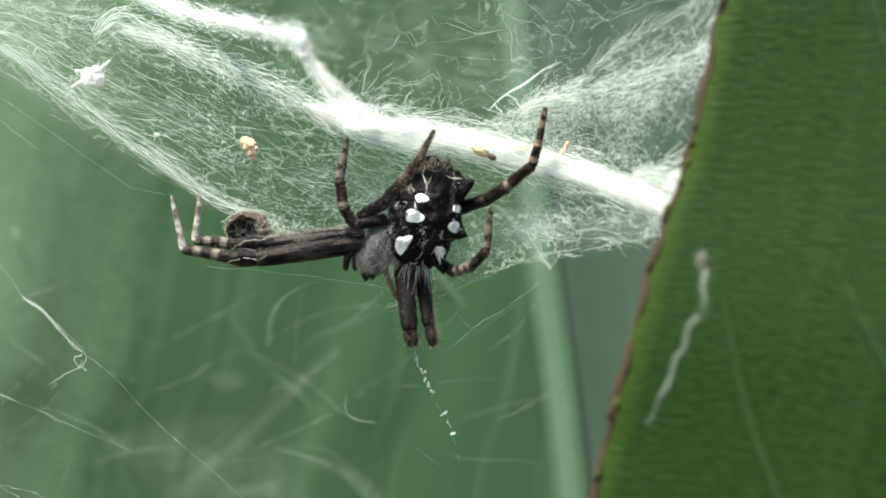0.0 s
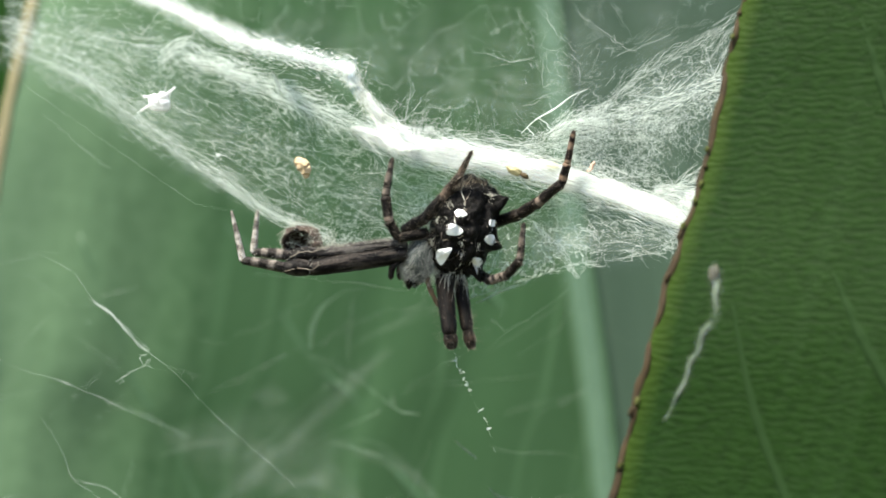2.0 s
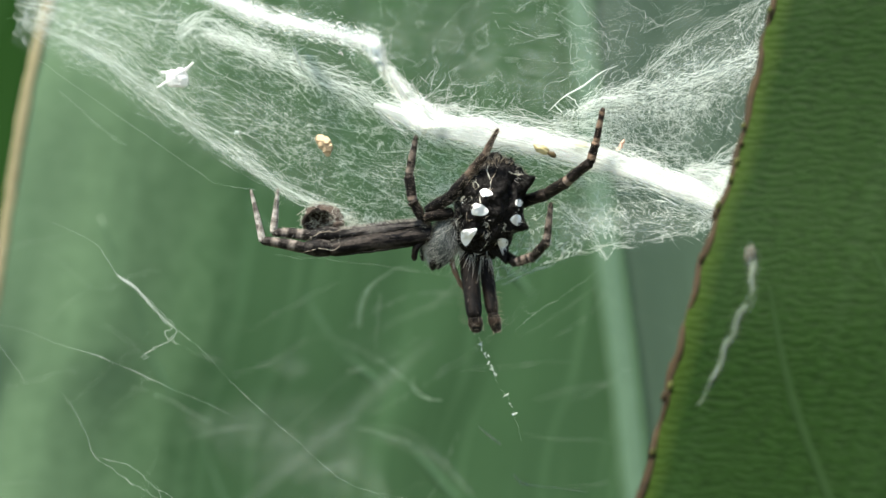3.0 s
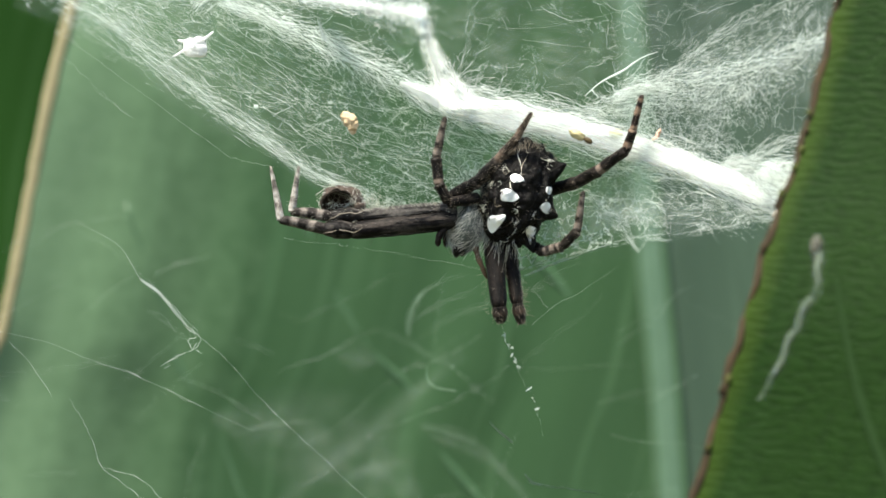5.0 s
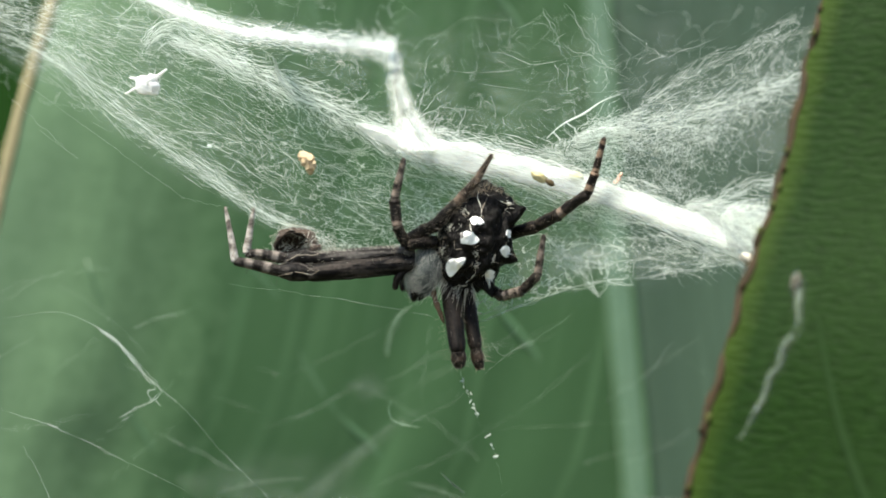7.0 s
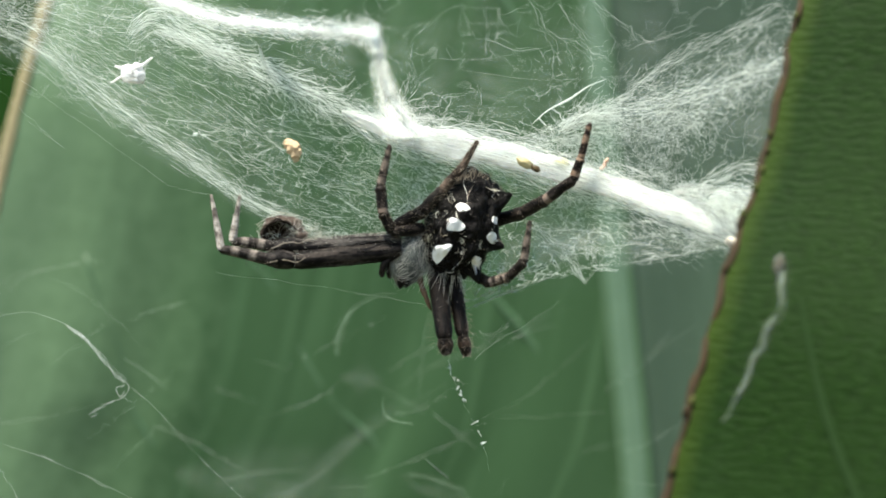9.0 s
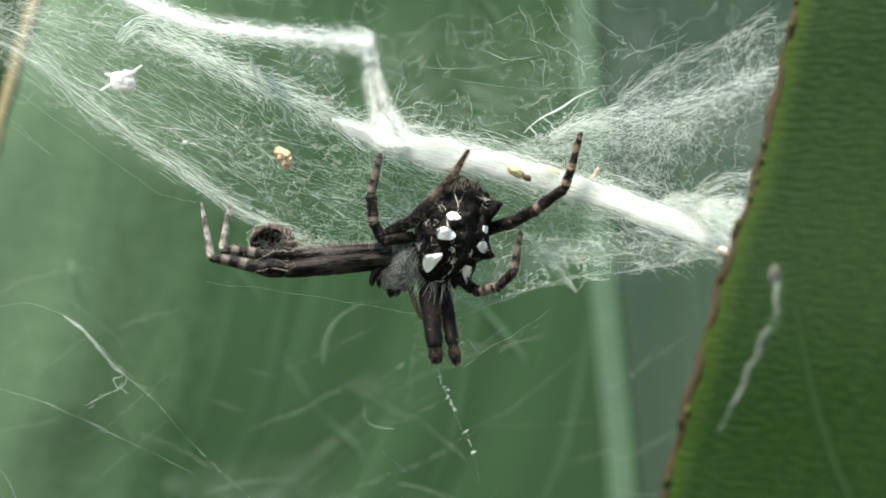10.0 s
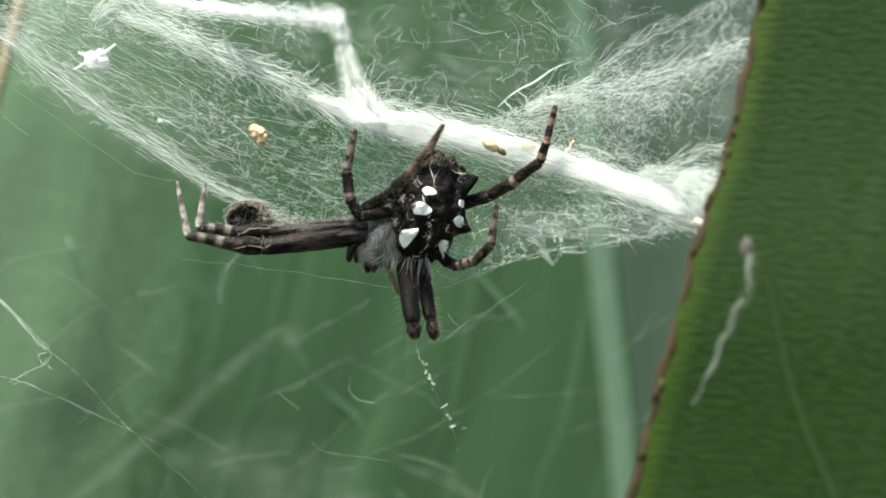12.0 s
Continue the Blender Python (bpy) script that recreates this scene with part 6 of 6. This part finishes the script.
# ---- build ----
def ground():
    # Never in view; added to bounce warm light up at the undersides.
    g = Geo()
    xs = np.linspace(-60000, 60000, 41)
    g.add([(x, y, -1150 + 15 * noise.noise(Vector((x * 1e-4, y * 1e-4, 0)))) for y in xs for x in xs], [(j * 41 + i, j * 41 + i + 1, (j + 1) * 41 + i + 1, (j + 1) * 41 + i) for j in range(40) for i in range(40)])
    ob = as_object("ground", g, SOIL)
    return tagged(ob, "unseen garden soil added below the leaves", "ground", kind="structure")


ground()
_, leaf_rows = near_leaf()
leaf_behind = back_leaf()
far_leaf()
leaf_scar(leaf_rows)
spider_web()
hanging_thread()
thread_a, thread_end = drifting_thread()
thread_b = lower_thread()
thread_c = crinkled_thread()
wisps = [leaf_silk("silk_wisp", pts, r, n, k, label) for k, (pts, r, n, label) in enumerate((
    ([(-26.98, 52.00, -8.86), (-21.40, 52.00, -6.49), (-15.23, 52.00, -1.18), (-9.13, 52.00, 2.75)], 0.030, 12, "faint diagonal silk wisp over the pale leaf"),
    ([(-13.41, 50.00, -5.62), (-9.12, 50.00, -6.49), (-5.98, 50.00, -9.74), (-2.34, 50.00, -13.51)], 0.030, 10, "faint silk wisp low on the pale leaf"),
    ([(2.69, 25.00, 3.57), (3.86, 25.00, 4.10), (7.38, 25.00, 6.24), (9.48, 25.00, 7.57)], 0.020, 7, "thin slanting silk wisp over the pale leaf"),
    ([(2.95, 25.00, -4.30), (5.25, 25.00, -4.80), (8.94, 25.00, -4.95), (11.21, 25.00, -5.81)], 0.020, 7, "thin level silk wisp over the pale leaf"),
    ([(-17.86, 52.00, 2.93), (-15.69, 52.00, 2.07), (-11.38, 52.00, -0.17)], 0.030, 8, "faint silk wisp over the pale leaf"),
    ([(9.25, 40.00, 6.47), (13.09, 40.00, 4.16), (17.40, 40.00, 2.33), (22.17, 40.00, 1.69), (25.03, 40.00, 2.44)], 0.035, 9, "pale drooping silk wisp beside the midrib"),
    ([(2.50, 50.00, -3.57), (6.00, 50.00, -2.52), (11.50, 50.00, -1.44)], 0.030, 8, "faint level silk wisp over the pale leaf"),
    ([(-17.39, 55.00, -0.51), (-11.26, 55.00, 3.61), (-5.60, 55.00, 5.94)], 0.035, 10, "faint diagonal silk wisp over the pale leaf"),
    ([(15.70, 50.00, 3.69), (19.74, 50.00, 2.43), (23.28, 50.00, 1.68)], 0.035, 8, "faint silk wisp beside the midrib"),
    ([(-29.50, 45.00, -6.50), (-26.13, 45.00, -5.54), (-21.77, 45.00, -5.05)], 0.040, 10, "faint pale silk wisp low on the leaf"),
    ([(-12.67, 40.00, -5.00), (-10.78, 40.00, -5.47), (-7.93, 40.00, -6.42)], 0.050, 9, "bright short silk wisp low on the leaf"),
))]


def leaf_haze():
    """Faint fibres strewn over the pale leaf."""
    t = root("silk_wisp", (-20.56, 48.00, -2.94))
    rng = np.random.default_rng(77)
    g = Geo()
    top, low = [(-55.85, 48.00, 12.30), (-20.19, 48.00, 10.87), (8.98, 46.00, 8.61)], [(-56.62, 48.00, -14.79), (-20.88, 48.00, -15.16), (10.95, 46.00, -15.22)]
    a, b = spline(top, 60), spline(low, 60)
    for _ in range(40):
        i, v = int(rng.integers(60)), rng.random()
        c, o, ln = a[i] * (1 - v) + b[i] * v, rng.choice((0.55, 0.55, -0.5, 0.05, 1.3)) + 0.15 * rng.normal(), rng.uniform(1.0, 6.0)
        d = np.array((np.cos(o), 0, np.sin(o))) * ln
        thread(g, rng, np.array([c - d, c + np.array((0, 0, 0.10 * ln * rng.normal())), c + d]), rng.uniform(0.004, 0.010), 0.07)
    part("thread", g, SILK, t, "", "stuff")
    return tagged(t, "faint pale fibres strewn over the pale leaf", "thread", "silk wisps on the pale leaf")


wisps.append(leaf_haze())


def drifting_shred(pts, seed, label):
    t = root("silk_shred", pts[0])
    g = Geo()
    bundle(g, pts, [0.12] * len(pts), 16, np.random.default_rng(seed), (0.012, 0.022), 0.04, (0.8, 2.5))
    part("thread", g, SILK_FAINT, t)
    return tagged(t, label, "thread", "drifting silk shreds")


shreds = [drifting_shred([(-7.13, 12.00, 1.25), (-6.45, 12.00, 0.61), (-5.45, 12.00, -0.19)], 1, "short straight shred of silk"),
          drifting_shred([(-4.57, 12.00, -2.45), (-3.77, 12.00, -3.13), (-1.85, 12.00, -3.37), (0.94, 12.00, -3.85)], 2, "kinked shred of silk")]


def drifting_wisp(pts, wide, count, radius, seed, label):
    """A faint curl of silk that hangs between the tent and the pale leaf."""
    t = root("silk_wisp", pts[0])
    g = Geo()
    bundle(g, pts, [wide] * len(pts), count, np.random.default_rng(seed), radius, 0.03, (1.5, 6.0), 0.5, 0.4)
    part("thread", g, SILK_PALE, t)
    return tagged(t, label, "thread", "drifting silk wisps")


def soft_wisp(pts, half, label):
    """A broad smear of silk too fine to tell its fibres apart."""
    t = root("silk_wisp", pts[0])
    veil("silk_veil", *beside(spline(pts, 30), np.interp(np.arange(30), np.linspace(0, 29, len(half)), half)), VEIL_WISP, t)
    return tagged(t, label, "thread", "drifting silk wisps")


arc_wisp = drifting_wisp([(-4.86, 25.00, 4.88), (-4.79, 25.00, 6.45), (-4.03, 25.00, 8.11), (-2.48, 25.00, 9.21), (-0.09, 25.00, 9.80)], 0.22, 20, (0.005, 0.009), 71, "pale bent curl of silk below the front legs")
hook_wisp = drifting_wisp([(-2.30, 22.00, 1.85), (-2.46, 22.00, 1.00), (-1.82, 22.00, 0.16), (-0.11, 22.00, -0.17)], 0.08, 8, (0.005, 0.010), 72, "small hooked curl of silk")
blot_wisp = soft_wisp([(-4.75, 42.00, 3.00), (-3.90, 42.00, 3.00), (-2.95, 42.00, 2.95), (-2.10, 42.00, 2.85), (-1.15, 42.00, 2.80)], [0.1, 0.9, 1.9, 1.1, 0.1], "soft pale tuft of silk over the pale leaf")
beam_wisp = soft_wisp([(-32.22, 70.00, -15.08), (-24.77, 70.00, -9.40), (-17.35, 70.00, -2.92), (-11.68, 70.00, 2.03)], [0.6, 1.2, 1.3, 0.5], "broad faint silk streak over the pale leaf")
# The first is a hazy veil added to lighten the leaf's lower left.
wisps += [soft_wisp([(-35.99, 74.00, -7.09), (-31.07, 74.00, -8.12), (-25.57, 74.00, -9.76), (-19.52, 74.00, -12.32), (-14.75, 74.00, -16.04)], [0.5, 5.0, 7.0, 6.0, 1.0], "faint silk veil added to lighten the pale leaf low down"),
          soft_wisp([(-13.30, 50.00, -5.80), (-11.49, 50.00, -6.97), (-8.00, 50.00, -7.97), (-3.54, 50.00, -12.14)], [0.2, 0.9, 0.9, 0.5], "bright smeared silk wisp low on the leaf"),
          soft_wisp([(-20.14, 50.00, -10.90), (-17.58, 50.00, -9.72), (-14.24, 50.00, -8.94)], [0.2, 0.8, 0.2], "short smeared silk wisp low on the leaf")]
remains()
spider()

SWAY = [
    (0, -0.45),
    (0.5, -0.51),
    (1, -0.41),
    (1.5, 0.01),
    (2, 0.20),
    (2.5, 0.60),
    (4.5, 4.81),
    (5, 7.70),
    (5.5, 9.30),
    (6, 9.78),
    (6.5, 11.61),
    (8.5, 12.70),
    (9, 12.75),
    (9.5, 12.90),
    (10, 13.25),
    (10.5, 13.45),
    (11, 13.95),
    (11.5, 14.45),
    (12, 14.60),
]
DRIFT = [
    (0, -0.14, -0.33),
    (0.5, -0.31, -0.20),
    (1, -0.09, -0.14),
    (1.5, -0.20, -0.54),
    (2, -0.25, -0.60),
    (2.5, 0.00, 0.00),
    (4.5, 0.75, -1.41),
    (5, 0.98, -1.60),
    (5.5, 1.33, -1.57),
    (6, 1.21, -1.85),
    (6.5, 1.60, -1.30),
    (8.5, 1.81, -3.37),
    (9, 1.13, -3.41),
    (9.5, 1.62, -2.78),
    (10, 1.54, -2.39),
    (10.5, 0.69, -2.28),
    (11, -1.01, -1.80),
    (11.5, -1.53, -1.59),
    (12, -1.61, -1.49),
]
LOWER = [(0, -0.41, -1.51), (0.5, -0.41, -1.51), (1, -0.24, -1.16), (1.5, -0.37, -3.10), (2, -1.63, -0.57), (2.5, 0.00, 0.00), (4.5, 0.06, -1.19), (5, 2.32, -2.63), (5.5, -0.17, -2.09), (6, 2.84, -3.07), (6.5, 0.69, -2.47), (8.5, 0.59, -6.15), (9, 1.24, -5.92), (9.5, 1.50, -2.61), (10, 2.13, -1.76), (12, 2.13, -1.76)]
KNOT = [(0, -1.42, 1.09), (0.5, -1.42, 1.09), (1, -1.64, 1.64), (1.5, -1.83, 1.08), (2, -1.63, 1.27), (2.5, -1.38, 1.87), (4.5, -0.10, 0.37), (5, 0.04, -0.12), (5.5, 0.46, -0.08), (6, 0.34, -0.51), (6.5, 0.74, -0.43), (8.5, 0.17, -1.14), (9, -0.48, -1.10), (9.5, 0.00, 0.00), (10, 0.07, 0.06), (10.5, -0.86, 0.39), (11, -2.55, 0.69), (11.5, -2.78, 1.09), (12, -3.47, 0.29)]
ARC = [(0, -6.11, -0.60), (0.5, -6.11, -0.60), (1, -6.45, -0.92), (1.5, -5.24, -1.21), (2, -6.70, -0.76), (2.5, -5.38, -0.14), (4.5, -2.16, -2.05), (5, -0.38, -1.85), (6, 0.33, -0.43), (6.5, 2.32, 0.86), (8.5, 1.42, -0.58), (9, -0.75, -0.14), (9.5, 0.00, 0.00), (10, -0.81, -0.03), (10.5, -2.51, 0.84), (11, -5.84, 2.47), (11.5, -7.52, 2.59), (12, -7.28, 2.58)]
HOOK = [(0, -2.29, -1.42), (0.5, -2.29, -1.42), (1, -2.25, -1.06), (1.5, -2.32, -0.22), (2, -2.10, -1.13), (2.5, -2.26, -1.35), (4.5, -0.87, -0.34), (5, -1.14, -0.80), (5.5, 0.08, -0.26), (6, -0.50, -0.17), (6.5, 0.12, 0.46), (8.5, 0.10, 0.28), (9, 0.45, -0.14), (9.5, 0.00, 0.00), (11, 0.15, 0.17), (12, 0.32, 0.09)]
BLOT = [(0, -14.58, -2.19), (0.5, -14.58, -2.19), (1, -13.84, -2.05), (1.5, -12.70, -1.16), (2, -15.22, -3.87), (2.5, -15.47, -3.36), (4.5, -9.45, -1.30), (5, -7.78, -2.35), (5.5, -7.11, -1.32), (6, -4.26, -0.63), (6.5, -2.57, 0.11), (8.5, 0.72, -0.32), (9, -1.15, -0.08), (9.5, 0.00, 0.00), (10.5, 0.73, 1.10), (11, -2.42, 2.63), (11.5, -4.32, 2.24), (12, -4.55, 2.06)]
BEAM = [(0, 0.00, 0.00), (1, 0.00, 0.00), (2.5, 2.20, -0.40), (4.5, 7.60, -1.90), (5, 8.98, -2.10), (6.5, 10.40, -2.40), (8.5, 10.30, -2.20), (9.5, 9.98, -1.85), (10.5, 8.80, -1.00), (12, 2.09, 3.81)]
TAIL = [(0, 38), (4.5, 40), (5, 40), (5.5, 28), (6.5, 8), (8.5, 2), (9.5, 0), (10, 0), (11, 14), (12, 18)]
SHRED = [
    (0, 8.70, -3.79),
    (8.5, 8.70, -3.79),
    (9.5, 7.50, -3.19),
    (10.5, 4.66, -1.87),
    (12, 0.00, 0.00),
]


def motions():
    """The pale leaf and the silk on it sway sideways; loose threads drift."""
    for thing in [leaf_behind, *wisps]:
        at = thing.location.copy()
        walk(thing, [(t, Matrix.Translation(at + Vector((dx, 0, 0)) * MM)) for t, dx in SWAY])
    for thing in shreds:
        at = thing.location.copy()
        walk(thing, [(t, Matrix.Translation(at + Vector((dx, 0, dz)) * MM)) for t, dx, dz in SHRED])
    for thing, drift in ((thread_a, KNOT), (thread_b, LOWER), (arc_wisp, ARC), (hook_wisp, HOOK), (blot_wisp, BLOT), (beam_wisp, BEAM)):
        at = thing.location.copy()
        walk(thing, [(t, Matrix.Translation(at + Vector((dx, 0, dz)) * MM)) for t, dx, dz in drift])
    at = thread_c.location.copy()
    walk(thread_c, [(t, Matrix.Translation(at + Vector((dx, 0, 1.25 * dz)) * MM)) for t, dx, dz in DRIFT])
    at = thread_end.location.copy()
    walk(thread_end, [(t, Matrix.Translation(at) @ Matrix.Rotation(radians(turn), 4, "Y")) for t, turn in TAIL])


motions()
